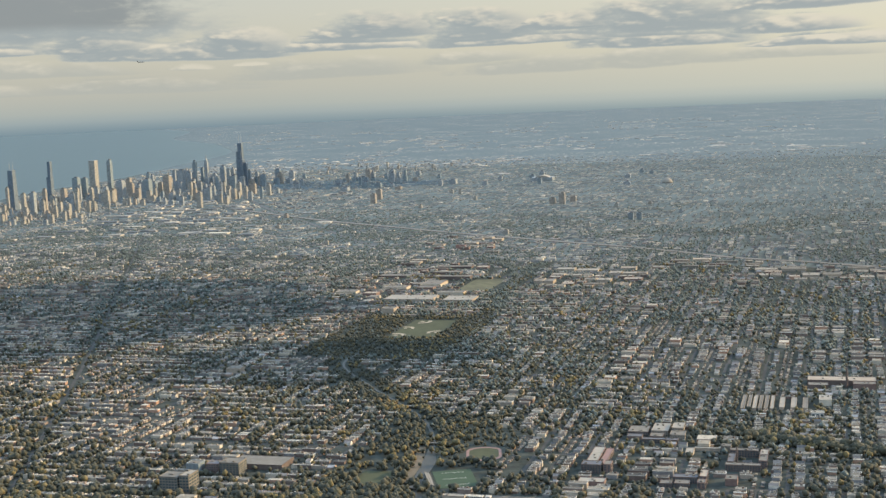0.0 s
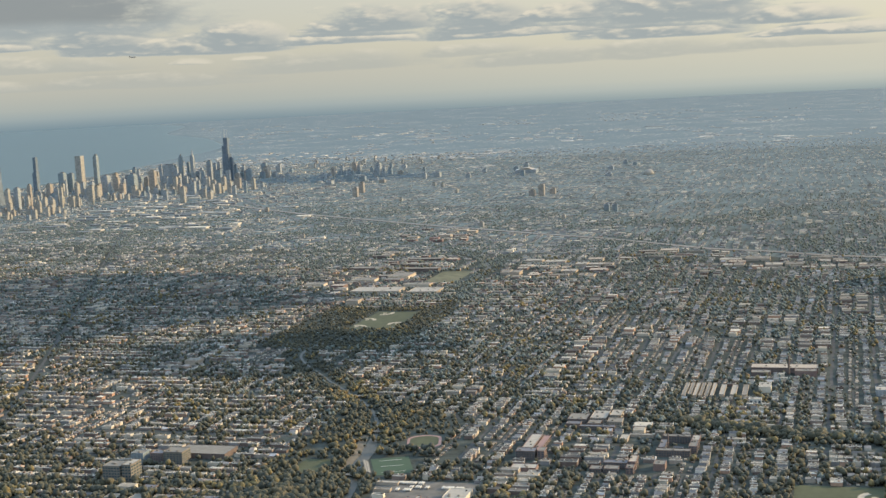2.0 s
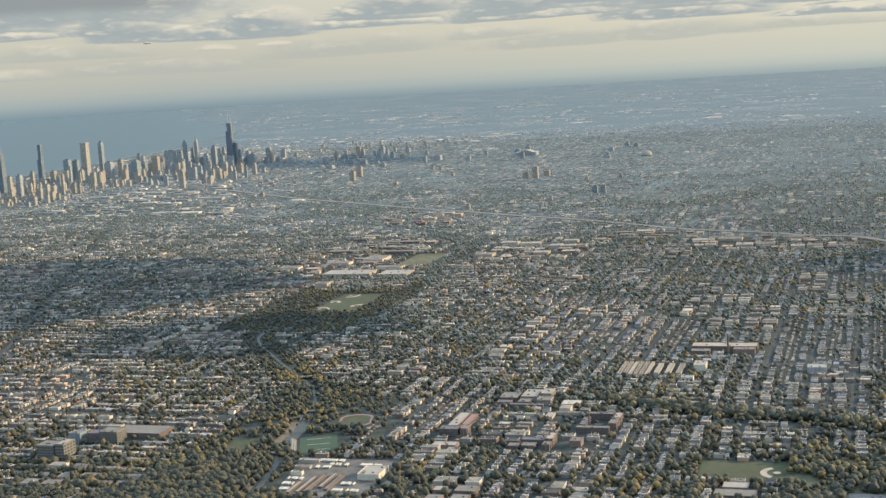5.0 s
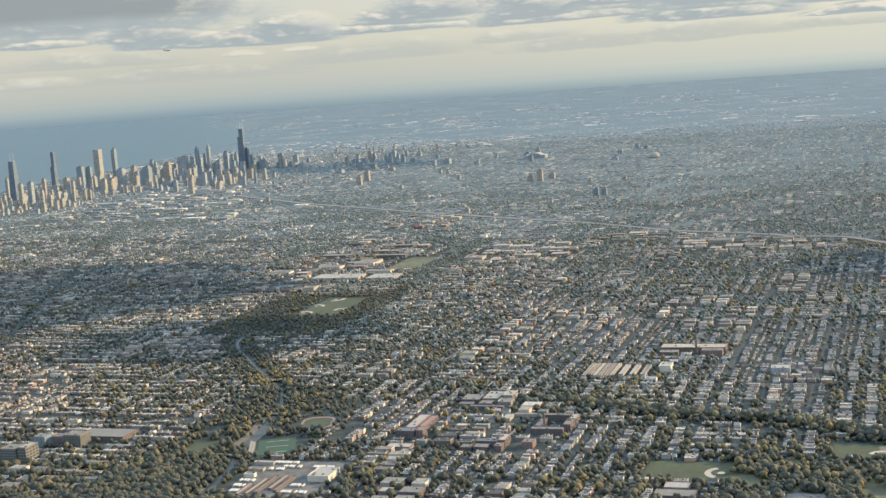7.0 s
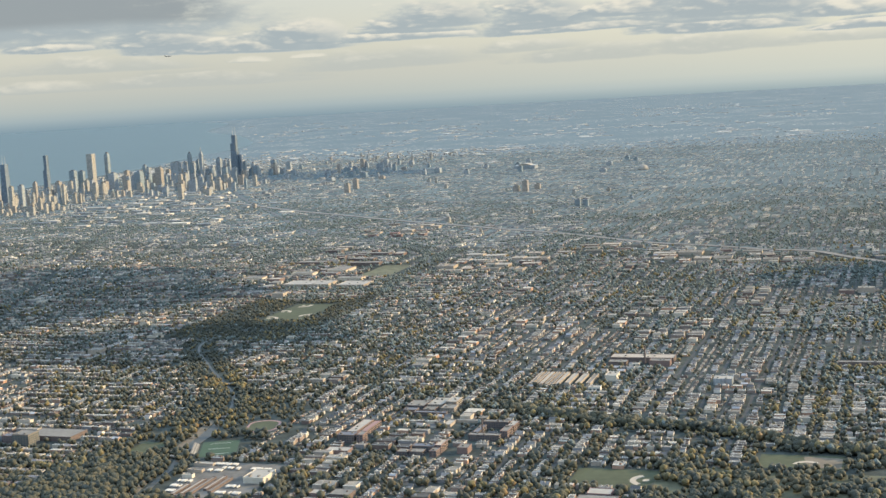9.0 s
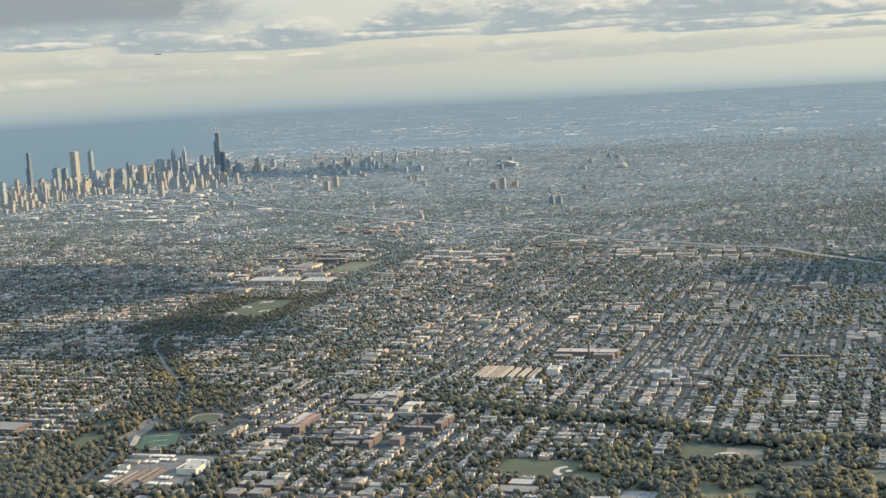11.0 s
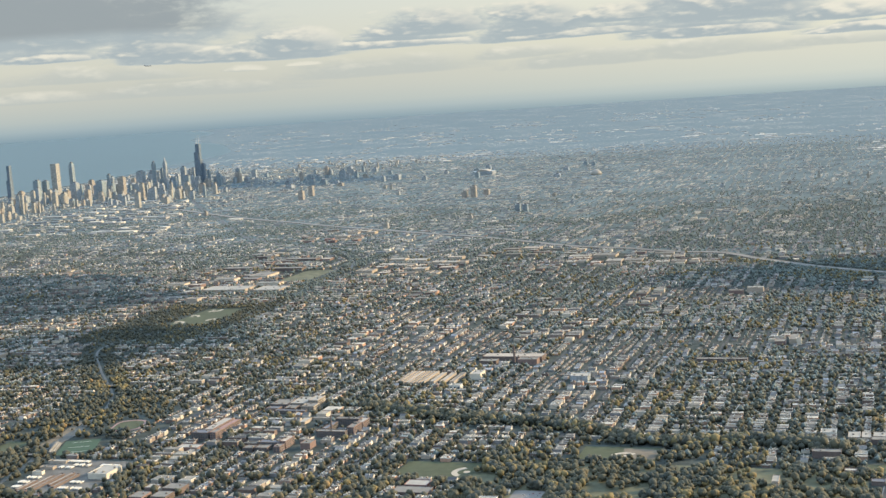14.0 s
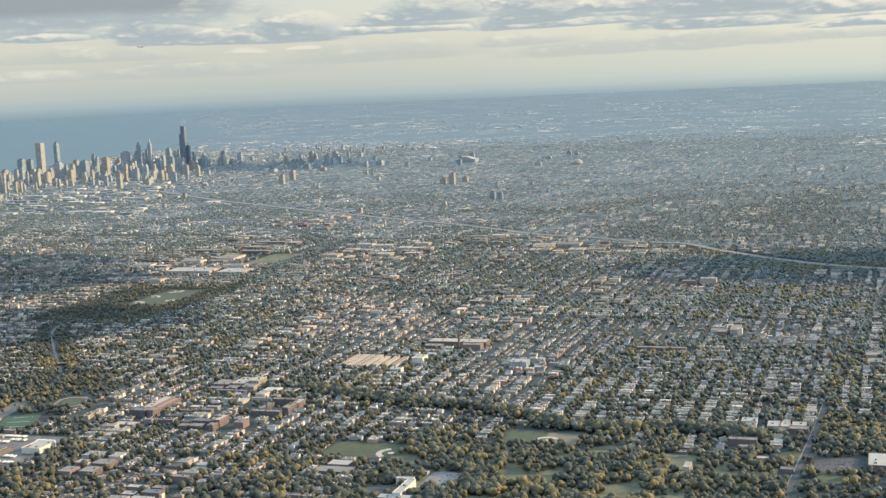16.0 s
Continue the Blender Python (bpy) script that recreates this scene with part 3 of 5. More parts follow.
def building(name, label, category, wings, group=""):
    """wings: rows of x, y, w, d, h, wall, roof, vents."""
    x0, y0 = wings[0][0], wings[0][1]
    ob = thing(name, x0, y0, 0, label, category, group)
    for x, y, w, d, h, wall, roof, vents in wings:
        h *= 0.8
        wing(ob, x - x0, y - y0, w, d, h, wall, roof, vents=vents)
        if y < 310 and h > 0.85 and wall in (M_BRICK_RED, M_BRICK_DARK, M_BRICK_TAN) and len(wings) > 1:
            floors = max(1, int(h / 0.42))
            windows(ob, x - x0, y - y0, 0.12, w, d, h - 0.15, "n", floors, max(2, int(w / 0.55)))
            windows(ob, x - x0, y - y0, 0.12, w, d, h - 0.15, "w", floors, max(2, int(d / 0.8)))
        OPEN.append((x - w / 2 - 0.5, x + w / 2 + 0.5, y - d / 2 - 0.7, y + d / 2 + 0.5))
    return ob


B, D, T, R = M_BRICK_RED, M_BRICK_DARK, M_BRICK_TAN, M_MEMBRANE
G, K, C, W = M_GRAVEL_ROOF, M_DARK_ROOF, M_STUCCO, M_WHITE

hall = building("red_hall", "long red brick hall with a white striped roof", "hall",
                [(-52.6, 276.5, 2.4, 13, 1.5, B, R, 2), (-50.3, 277.0, 1.5, 12, 1.2, B, M_TRACK, 1), (-52.0, 268.3, 4.2, 3.0, 2.3, D, K, 2), (-48.6, 268.6, 1.6, 3.0, 2.4, B, G, 0)])
building("low_red_shop", "low red brick shop with a white roof", "shop", [(-50.6, 259.8, 5.4, 3.0, 0.9, B, R, 2)])
building("school_complex", "tan brick school with several flat pale roofs", "school",
         [(-46.2, 300.2, 4.6, 5.6, 1.3, D, G, 3), (-46.6, 295.6, 3.4, 2.6, 0.9, D, K, 1), (-41.2, 301.5, 3.8, 7.0, 1.6, T, R, 3), (-41.6, 295.8, 3.0, 3.4, 1.2, D, G, 1), (-37.2, 301.4, 2.6, 5.0, 2.3, T, R, 2), (-36.8, 296.4, 3.4, 3.6, 1.7, T, G, 2), (-40.5, 292.6, 8.2, 1.6, 1.1, D, K, 2)])
court = building("courtyard_school", "dark brick courtyard school with pale roofs", "school",
                 [(-20.9, 273.0, 7.2, 1.8, 1.7, D, G, 3), (-16.9, 277.0, 1.7, 5.0, 2.2, B, G, 2), (-16.9, 282.4, 1.6, 4.4, 1.8, B, R, 1), (-21.2, 283.8, 6.0, 1.8, 1.9, D, G, 2), (-23.6, 278.2, 1.4, 6.4, 1.5, D, K, 1)])
part("chimney", tube(bmesh.new(), -1.4, 3.0, 0, 0.22, 0.16, 4.2), D, court, "tall brick chimney")
building("brick_academy", "dark brick school with an orange-lit end wall", "school",
         [(-31.8, 263.4, 5.0, 2.4, 1.6, D, K, 2), (-32.2, 260.2, 3.0, 2.6, 1.2, D, G, 1), (-28.2, 264.4, 1.5, 4.8, 2.1, B, T, 1), (-28.3, 260.2, 1.6, 2.6, 1.6, B, G, 1), (-35.4, 260.0, 2.4, 2.6, 1.1, D, G, 1)])
building("orange_brick_block", "orange brick corner block with a pale roof", "apartment house", [(-22.6, 263.4, 2.4, 3.2, 1.7, M_BRICK_RED, G, 1)])
building("beige_cube_block", "plain beige cube-shaped block", "office", [(-25.2, 286.6, 2.0, 2.2, 2.0, M_GRAVEL_ROOF, G, 1)])
building("long_white_shed", "long low shed with a white roof", "shed", [(-29.4, 287.4, 5.4, 1.0, 0.7, T, R, 0)])
building("angled_white_shed", "short low shed with a white roof", "shed", [(-33.0, 284.6, 1.7, 4.2, 0.8, T, R, 0)])
sheds = ((-24.0, 0.9, G), (-22.6, 0.8, G), (-21.2, 0.9, R), (-19.8, 0.8, G), (-18.4, 0.9, G), (-17.0, 0.8, R), (-14.6, 1.2, R), (-11.8, 1.3, R), (-9.0, 1.2, G))
for sx, sw, roof in sheds:
    building("long_shed", "long narrow shed with a " + {G: "grey", R: "white"}[roof] + " roof", "shed",
             [(sx, 331.5, sw, 14.0 if sx < -16 else 11.0, 0.8, T, roof, 0)], "row of long sheds")
mill = building("brick_mill", "long dark brick mill with a tan flat roof", "mill",
                [(0.0, 356.5, 17.5, 5.0, 1.7, D, T, 4), (5.6, 351.2, 5.6, 3.2, 1.9, B, G, 2), (-6.0, 351.2, 5.0, 3.2, 1.3, D, G, 2)])
part("chimney", tube(bmesh.new(), 1.2, -4.2, 0, 0.34, 0.22, 5.2), D, mill, "tall tapered brick chimney")
cube = building("glass_block", "pale blue glass-walled block with a white roof", "office", [(24.8, 331.5, 4.6, 4.0, 1.9, M_TOWER_GREY, R, 2)])
building("cream_block", "cream stucco block with a white roof", "office", [(-4.2, 334.0, 3.0, 5.0, 1.8, C, R, 2)])
small_cube = building("white_framed_block", "white framed block with dark windows", "office", [(-6.0, 320.6, 3.0, 2.2, 1.4, W, R, 1)])
windows(small_cube, 0, 0, 0.1, 3.0, 2.2, 1.0, "n", 1, 3)
building("long_flat_block", "long low block with a pale roof", "apartment house", [(58.7, 355.0, 13.6, 2.2, 1.1, D, G, 2)])
church = building("parish_church", "cream stone church with a tall lit end", "church",
                  [(76.0, 382.0, 2.4, 8.0, 1.7, T, G, 0), (77.6, 377.6, 1.4, 1.4, 2.4, C, G, 0), (72.4, 378.6, 3.0, 4.0, 1.3, B, G, 0)])
building("office_block", "pale office block among trees", "office", [(57.5, 469.5, 5.6, 3.0, 2.3, T, R, 2), (51.0, 467.4, 5.0, 3.0, 1.5, B, G, 1)])
for x, y, w, d, h, wall, roof in ((-137.6, 243.0, 4.2, 4.2, 4.2, G, G), (-134.0, 243.4, 2.2, 4.6, 4.6, G, R)):
    ob = building("hospital_block", "white hospital block with bands of green glass", "hospital", [(x, y, w, d, h, wall, roof, 2)], "hospital campus")
    windows(ob, 0, 0, 0.2, w, d, h * 0.8 - 0.3, "n", 5, int(w * 1.6), M_GLASS)
    windows(ob, 0, 0, 0.2, w, d, h * 0.8 - 0.3, "w", 5, 4, M_GLASS)
ob = building("hospital_wing", "grey hospital wing with rows of windows", "hospital", [(-129.8, 256.2, 4.6, 4.2, 3.6, G, G, 2)], "hospital campus")
windows(ob, 0, 0, 0.2, 4.6, 4.2, 2.5, "w", 5, 5)
windows(ob, 0, 0, 0.2, 4.6, 4.2, 2.5, "n", 5, 6)
building("brick_clinic_block", "red brick hospital annex", "hospital", [(-134.6, 257.0, 3.0, 3.0, 2.6, B, K, 2), (-138.6, 255.4, 3.0, 3.0, 3.0, M_TOWER_BLUE, G, 1)], "hospital campus")
building("parking_garage", "long tan parking garage with a bare flat deck", "garage", [(-126.0, 263.0, 12.6, 7.0, 1.4, D, G, 0)], "hospital campus")
building("tan_warehouse", "tan block with a lit end wall", "warehouse", [(-176.2, 356.5, 4.4, 4.0, 1.8, T, G, 1)])
box = building("white_depot", "large white depot with a cream lit end wall", "depot", [(-59.4, 238.6, 4.6, 6.0, 1.5, C, R, 4)])
for k, (sx, sy, sd) in enumerate(((-70.8, 231.0, 10.0), (-69.3, 232.0, 11.0), (-67.3, 234.0, 9.0), (-65.6, 233.0, 9.5), (-72.6, 229.0, 7.0))):
    building("storage_shed", "long narrow storage shed with a " + ("grey" if k % 2 else "white") + " roof", "shed", [(sx, sy, 0.8, sd, 0.5, D, G if k % 2 else R, 0)], "depot sheds")
building("depot_office", "low depot office with a pale roof", "office", [(-76.4, 246.2, 4.6, 1.4, 0.7, T, R, 1), (-76.0, 241.6, 3.4, 1.4, 0.7, T, G, 1), (-75.6, 237.6, 2.4, 1.2, 0.9, C, G, 1)])
building("park_hall", "brick park hall with a white roof and orange end wall", "hall", [(12.4, 238.6, 4.6, 3.4, 1.0, M_TRACK, R, 0), (12.6, 234.6, 7.6, 4.0, 0.8, D, G, 0)])
clinic = building("white_clinic", "white modern clinic with a frame-like end wall", "clinic", [(31.4, 224.0, 1.6, 8.5, 1.9, W, R, 1), (31.2, 219.4, 6.4, 2.6, 1.3, M_GLASS, R, 2), (29.6, 229.6, 3.4, 1.4, 1.6, W, R, 0)])
windows(clinic, 0, 0, 0.3, 1.6, 8.5, 1.2, "e", 1, 5)
building("garden_flats", "low long block half hidden by trees", "apartment house", [(30.2, 236.2, 3.4, 1.6, 0.8, M_TOWER_GREY, G, 0)])
building("roadside_warehouse", "large warehouse with a white flat roof", "warehouse", [(117.0, 257.0, 7.0, 8.4, 1.3, D, R, 3)])
building("avenue_school", "dark long school block with a grey roof", "school", [(89.2, 266.4, 5.6, 2.2, 1.7, D, G, 1)])
building("framed_store", "store with a white rimmed roof", "shop", [(89.0, 283.0, 3.2, 3.0, 1.1, W, R, 3)])
for x, w in ((94.2, 2.4), (96.6, 1.8), (99.4, 2.8)):
    building("avenue_shop", "flat-roofed shop with a pale roof", "shop", [(x, 281.0, w, 4.5, 0.9, T, R, 1)], "shops along the avenue")
building("brick_factory_shop", "dark brick shop with arched bays", "shop", [(99.6, 277.6, 4.0, 2.6, 1.2, D, G, 0)])
building("chapel", "small cream chapel among trees", "chapel", [(80.8, 246.5, 1.2, 4.0, 1.8, T, R, 0)])
building("grounds_house", "low brick house with a white roof", "house", [(94.0, 255.4, 2.2, 1.6, 1.1, B, R, 0)])
building("gate_lodge", "brick gate lodge at an avenue", "house", [(99.0, 249.6, 2.4, 2.0, 0.9, D, K, 0)])
building("large_factory", "very large low factory with a cream roof", "factory", [(-163.0, 492.5, 20.0, 11.0, 1.3, T, R, 6)], "riverside factories")
building("factory_annex", "long low factory with a cream roof", "factory", [(-142.5, 492.0, 12.0, 11.0, 1.1, T, R, 4)], "riverside factories")
building("tan_office_slab", "tan office slab with a lit end wall", "office", [(-162.5, 463.0, 5.0, 5.0, 2.2, T, G, 1)])
for x, y, w, d in ((-110, 572, 20, 7), (-88, 560, 13, 9), (-112, 556, 14, 6), (-96, 542, 12, 8), (-118, 538, 9, 8), (-84, 530, 7, 9)):
    for side, share in ((-0.26, 0.4), (0.24, 0.48)):
        building("works_shed", "low works shed with a pale flat roof", "factory",
                 [(x + side * w, y - side * 3.0, share * w, d * rng.uniform(0.6, 1.0), rng.uniform(0.9, 1.5), T, R if share * w > 5 else G, 2)], "works beside the freeway")
for x, y, w, d in ((-22, 572, 22, 9), (-5, 556, 16, 8), (-26, 556, 9, 8), (14, 566, 10, 7), (16, 548, 13, 7), (-10, 543, 12, 4)):
    for side, share, roof in ((-0.28, 0.42, R), (0.24, 0.46, G)):
        building("store", "wide low store with a " + ("pale" if roof is R else "grey") + " flat roof", "store",
                 [(x + side * w, y + side * 3.0, share * w, d * rng.uniform(0.7, 1.0), rng.uniform(0.8, 1.3), T, roof, 3)], "stores beside the freeway")
for x, y, w, d in ((-165, 531, 9, 12), (-160, 548, 14, 5), (-178, 520, 10, 6), (-168, 563, 13, 5), (-190, 556, 15, 6), (-150, 506, 11, 5), (-196, 508, 9, 5), (-170, 584, 16, 5)):
    building("works_block", "long factory block with a grey roof", "factory", [(x, y, w, d, rng.uniform(1.0, 2.0), M_WALL if w < 12 else D, G, 2)], "riverside works")
building("orange_store", "store with a bright orange-red front", "store", [(-188, 659, 5, 3, 2.2, M_TRACK, B, 0)])


yard_dice = random.Random(5)
for x0, x1, y0, y1, word in ((-127, -75, 523, 581, "works"), (-29, 23, 541, 583, "stores"), (-200, -150, 500, 640, "works"), (-80, -30, 575, 612, "works"), (-215, -165, 640, 720, "works")):
    for _ in range(26):
        w, d = yard_dice.uniform(3, 9), yard_dice.uniform(2.5, 6)
        x, y = yard_dice.uniform(x0 + w / 2, x1 - w / 2), yard_dice.uniform(y0 + d / 2, y1 - d / 2)
        if any(x + w / 2 > a and x - w / 2 < b and y + d / 2 > p and y - d / 2 < q for a, b, p, q in OPEN[11:]) or min(np.hypot(RIVER[:, 0] - x, RIVER[:, 1] - y)) < 8 or min(np.hypot(FREEWAY[:, 0] - x, FREEWAY[:, 1] - y)) < 9:
            continue
        building("warehouse", "low brick warehouse with a flat roof" if w < 6 else "long low warehouse with a pale roof", "warehouse",
                 [(x, y, w, d, yard_dice.uniform(0.8, 1.7), yard_dice.choice((T, D, B, G)), yard_dice.choice((R, G, G, T)), 1)], "warehouses near the " + word)


def trailer(x, y, turn):
    """A parked box trailer."""
    ob = thing("box_trailer", x, y, 0.05, "white box trailer parked on a depot yard", "trailer", "parked trailers", turn)
    part("box", block(bmesh.new(), 0, 0, 0.12, 0.26, 1.35, 0.29, 0, 0.01), M_WHITE, ob)
    part("chassis", block(bmesh.new(), 0, 0, 0.07, 0.2, 1.3, 0.05), M_DARK_ROOF, ob)
    for sx in (-0.1, 0.1):
        for sy in (-0.5, -0.38):
            bm = bmesh.new()
            bmesh.ops.create_cone(bm, cap_ends=True, segments=8, radius1=0.05, radius2=0.05, depth=0.05, matrix=pose(sx, sy, 0.05, 0, 90, 0))
            part("wheel", bm, M_DARK_ROOF, ob)


for r, (x0, y0, count) in enumerate(((-75.2, 228.0, 5), (-76.2, 234.6, 8), (-73.4, 242.5, 8), (-71.0, 244.5, 10), (-74.5, 247.0, 14), (-64.5, 228.5, 14), (-64.2, 244.6, 12), (-76.0, 231.4, 6), (-63.8, 232.6, 8))):
    for k in range(count):
        if yard_dice.random() < 0.8:
            trailer(x0 + 0.42 * k, y0 + yard_dice.uniform(-0.1, 0.1), 0)


def bridge(x, y, w, d, name="river_bridge"):
    ob = thing(name, x, y, 0, "low grey road bridge across the river", "bridge")
    deck = part("deck", block(bmesh.new(), 0, 0, 0.35, w, d, 0.14), M_GRAVEL_ROOF, ob)
    for k in (-1, 1):
        part("railing", block(bmesh.new(), 0, k * (d / 2 - 0.05), 0.49, w, 0.07, 0.14), M_GRAVEL_ROOF, deck)
        part("abutment", block(bmesh.new(), k * (w / 2 - 0.3), 0, -0.1, 0.6, d, 0.46), M_GRAVEL_ROOF, ob)


bridge(-109.5, 318.5, 8.0, 1.6)
bridge(-87.0, 250.5, 7.0, 1.4)
bridge(-92.0, 284.5, 6.0, 1.2)
bridge(-124.5, 462.0, 9.0, 2.0)
bridge(-132.0, 546.0, 9.0, 2.4)


# ---- towers ----
def tower(x, y, w, d, h, tone, label, steps=(), top=True, group="downtown towers", name="tower"):
    """A high-rise: a shaft with setbacks, a plant room on the roof and, on some, masts."""
    ob = thing(name, x, y, 0, label, "skyscraper" if h > 14 else "apartment tower", group)
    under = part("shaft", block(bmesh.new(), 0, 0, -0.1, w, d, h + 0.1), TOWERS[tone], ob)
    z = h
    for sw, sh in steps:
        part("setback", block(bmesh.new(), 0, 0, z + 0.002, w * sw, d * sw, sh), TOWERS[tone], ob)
        z += sh
    if top:
        s = steps[-1][0] if steps else 1.0
        part("plant_room", block(bmesh.new(), 0.05 * w, 0, z + 0.003, w * s * 0.55, d * s * 0.55, 0.5 + 0.02 * h), M_GRAVEL_ROOF if tone in ("cream", "tan") else K, under)
    OPEN.append((x - w, x + w, y - d, y + d))
    return ob


giant = thing("black_skyscraper", -553, 1176, 0, "black stepped skyscraper with two white masts", "skyscraper", "downtown towers")
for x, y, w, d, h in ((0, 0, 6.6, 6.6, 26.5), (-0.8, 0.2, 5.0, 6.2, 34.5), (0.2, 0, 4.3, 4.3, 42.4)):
    part("shaft", block(bmesh.new(), x, y, -0.1, w - (0.03 if h > 30 else 0), d, h + 0.1), M_STEEL_HAZED, giant)
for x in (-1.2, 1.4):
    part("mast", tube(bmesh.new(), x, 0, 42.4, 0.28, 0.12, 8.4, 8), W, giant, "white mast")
part("annex", block(bmesh.new(), 4.6, 1.0, -0.1, 2.4, 3.2, 23.0), M_STEEL_HAZED, giant)
hancock = thing("tapered_skyscraper", -659, 952, 0, "dark tapered skyscraper with two masts", "skyscraper", "downtown towers")
bm = bmesh.new()
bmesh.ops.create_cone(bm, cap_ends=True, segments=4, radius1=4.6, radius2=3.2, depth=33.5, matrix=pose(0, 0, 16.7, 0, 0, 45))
part("shaft", bm, M_STEEL_HAZED, hancock)
for x in (-1.4, 1.6):
    part("mast", tube(bmesh.new(), x, 0, 33.4, 0.25, 0.1, 7.0, 8), W, hancock, "white mast")
MAJOR = ((-643, 921, 3.4, 29, "cream"), (-610, 894, 4.2, 26, "cream"), (-610, 907, 5.0, 26, "grey"), (-624, 945, 4.2, 24, "tan"),
         (-674, 1074, 7.2, 23.5, "blue"), (-670, 1082, 7.0, 22, "blue"), (-579, 915, 3.4, 22, "grey"), (-575, 915, 3.0, 24, "cream"))
MAJOR_MORE = ((-577, 963, 5.6, 20, "cream"), (-607, 1038, 8.6, 20, "grey"), (-574, 1011, 4.6, 19, "grey"), (-629, 1129, 4.2, 23, "blue"),
              (-587, 1050, 8.6, 20, "blue"), (-581, 1076, 8.0, 22.5, "tan"), (-602, 1144, 8.8, 24, "grey"), (-579, 1189, 6.4, 23, "grey"))
MAJOR_WEST = ((-479, 937, 5.0, 15.5, "cream"), (-503, 1003, 4.5, 15, "grey"), (-505, 1036, 3.0, 15.5, "cream"), (-480, 992, 3.6, 12.5, "cream"),
              (-495, 1074, 7.0, 11, "tan"), (-470, 1052, 4.4, 11, "cream"), (-588, 1162, 3.6, 25, "blue"), (-520, 1060, 5.0, 14, "grey"))
LABELS = {"cream": "cream concrete high-rise lit by low sun", "grey": "grey glass high-rise with flat top", "tan": "tan concrete high-rise with flat top",
          "blue": "blue-grey glass high-rise with flat top", "dark": "dark steel high-rise with flat top"}
for k, (x, y, w, h, tone) in enumerate(MAJOR + MAJOR_MORE + MAJOR_WEST):
    h *= 0.68 if k < 4 or 5 < k < 9 else 0.8
    w *= 0.78
    tower(x, y, w, w * (0.7 + 0.3 * ((k * 7) % 5) / 4), h, tone, LABELS[tone], ((0.8, 1.2),) if k % 3 == 0 else ())
tower(-673, 1104, 6.3, 6.3, 33.0, "cream", "tall pale stone skyscraper with a flat top", top=False)
tower(-665, 1120, 3.8, 4.6, 30.5, "blue", "slender blue glass skyscraper", ((0.75, 1.8),))
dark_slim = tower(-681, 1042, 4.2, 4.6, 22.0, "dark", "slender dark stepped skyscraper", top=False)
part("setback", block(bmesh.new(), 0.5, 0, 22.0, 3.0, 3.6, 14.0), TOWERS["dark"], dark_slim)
spire = tower(-590, 1150, 3.2, 3.2, 26.0, "blue", "rounded blue glass skyscraper", ((0.7, 1.6),))
needle = tower(-580, 1155, 3.4, 3.4, 26.0, "grey", "grey skyscraper with a pointed top", ((0.7, 2.0),), top=False)
part("spire", tube(bmesh.new(), 0, 0, 28.0, 0.9, 0.1, 5.0, 8), TOWERS["grey"], needle)
dice = random.Random(11)


def cluster(count, x0, x1, y0, y1, h0, h1, w0, w1, tones, group, name="tower"):
    for _ in range(count):
        x, y = dice.uniform(x0, x1), dice.uniform(y0, y1)
        h = h0 + (h1 - h0) * dice.random() ** 1.8
        w = dice.uniform(w0, w1)
        tone = dice.choice(tones)
        tower(x, y, w, w * dice.uniform(0.6, 1.2), h, tone, LABELS[tone], ((0.75, dice.uniform(0.6, 1.6)),) if dice.random() < 0.35 else (), True, group, name)


pale = ("cream", "cream", "tan", "grey", "cream")
cool = ("grey", "blue", "blue", "grey", "tan", "grey")
cluster(62, -665, -560, 865, 985, 3.0, 8.5, 1.8, 3.2, pale, "lakeside towers")
cluster(34, -640, -540, 800, 880, 2.5, 7, 1.8, 3.2, pale, "lakeside towers")
cluster(62, -670, -540, 985, 1100, 4.5, 13.5, 2.4, 4.6, pale + cool, "downtown towers")
cluster(60, -660, -520, 1100, 1230, 6, 16, 2.6, 5.4, cool, "downtown towers")
cluster(34, -560, -460, 960, 1100, 4, 11, 2.2, 4.2, pale + cool, "riverside towers")
cluster(30, -540, -400, 1120, 1290, 3, 9, 2.6, 5.5, cool, "west side towers")
cluster(14, -560, -400, 1270, 1480, 3, 6, 1.8, 2.8, pale, "south side towers")
cluster(22, -430, -150, 1080, 1240, 2, 5, 3.0, 6.0, cool, "west side towers")
cluster(18, -420, 100, 640, 1060, 1.6, 3.0, 1.8, 3.2, pale, "scattered apartment towers")
for x, y in ((-117.5, 795), (-112.0, 793)):
    tower(x, y, 3.2, 3.0, 4.4, "blue", "dark glass twin apartment tower", (), True, "twin towers")
for x, y, h in ((-337, 948, 7.2), (-345, 985, 8.0), (-183, 914, 8.0), (-190, 914, 4.5), (-178, 930, 4.0)):
    tower(x, y, 4.0, 4.0, h, "tan", "tan brick apartment tower", (), True, "scattered apartment towers")


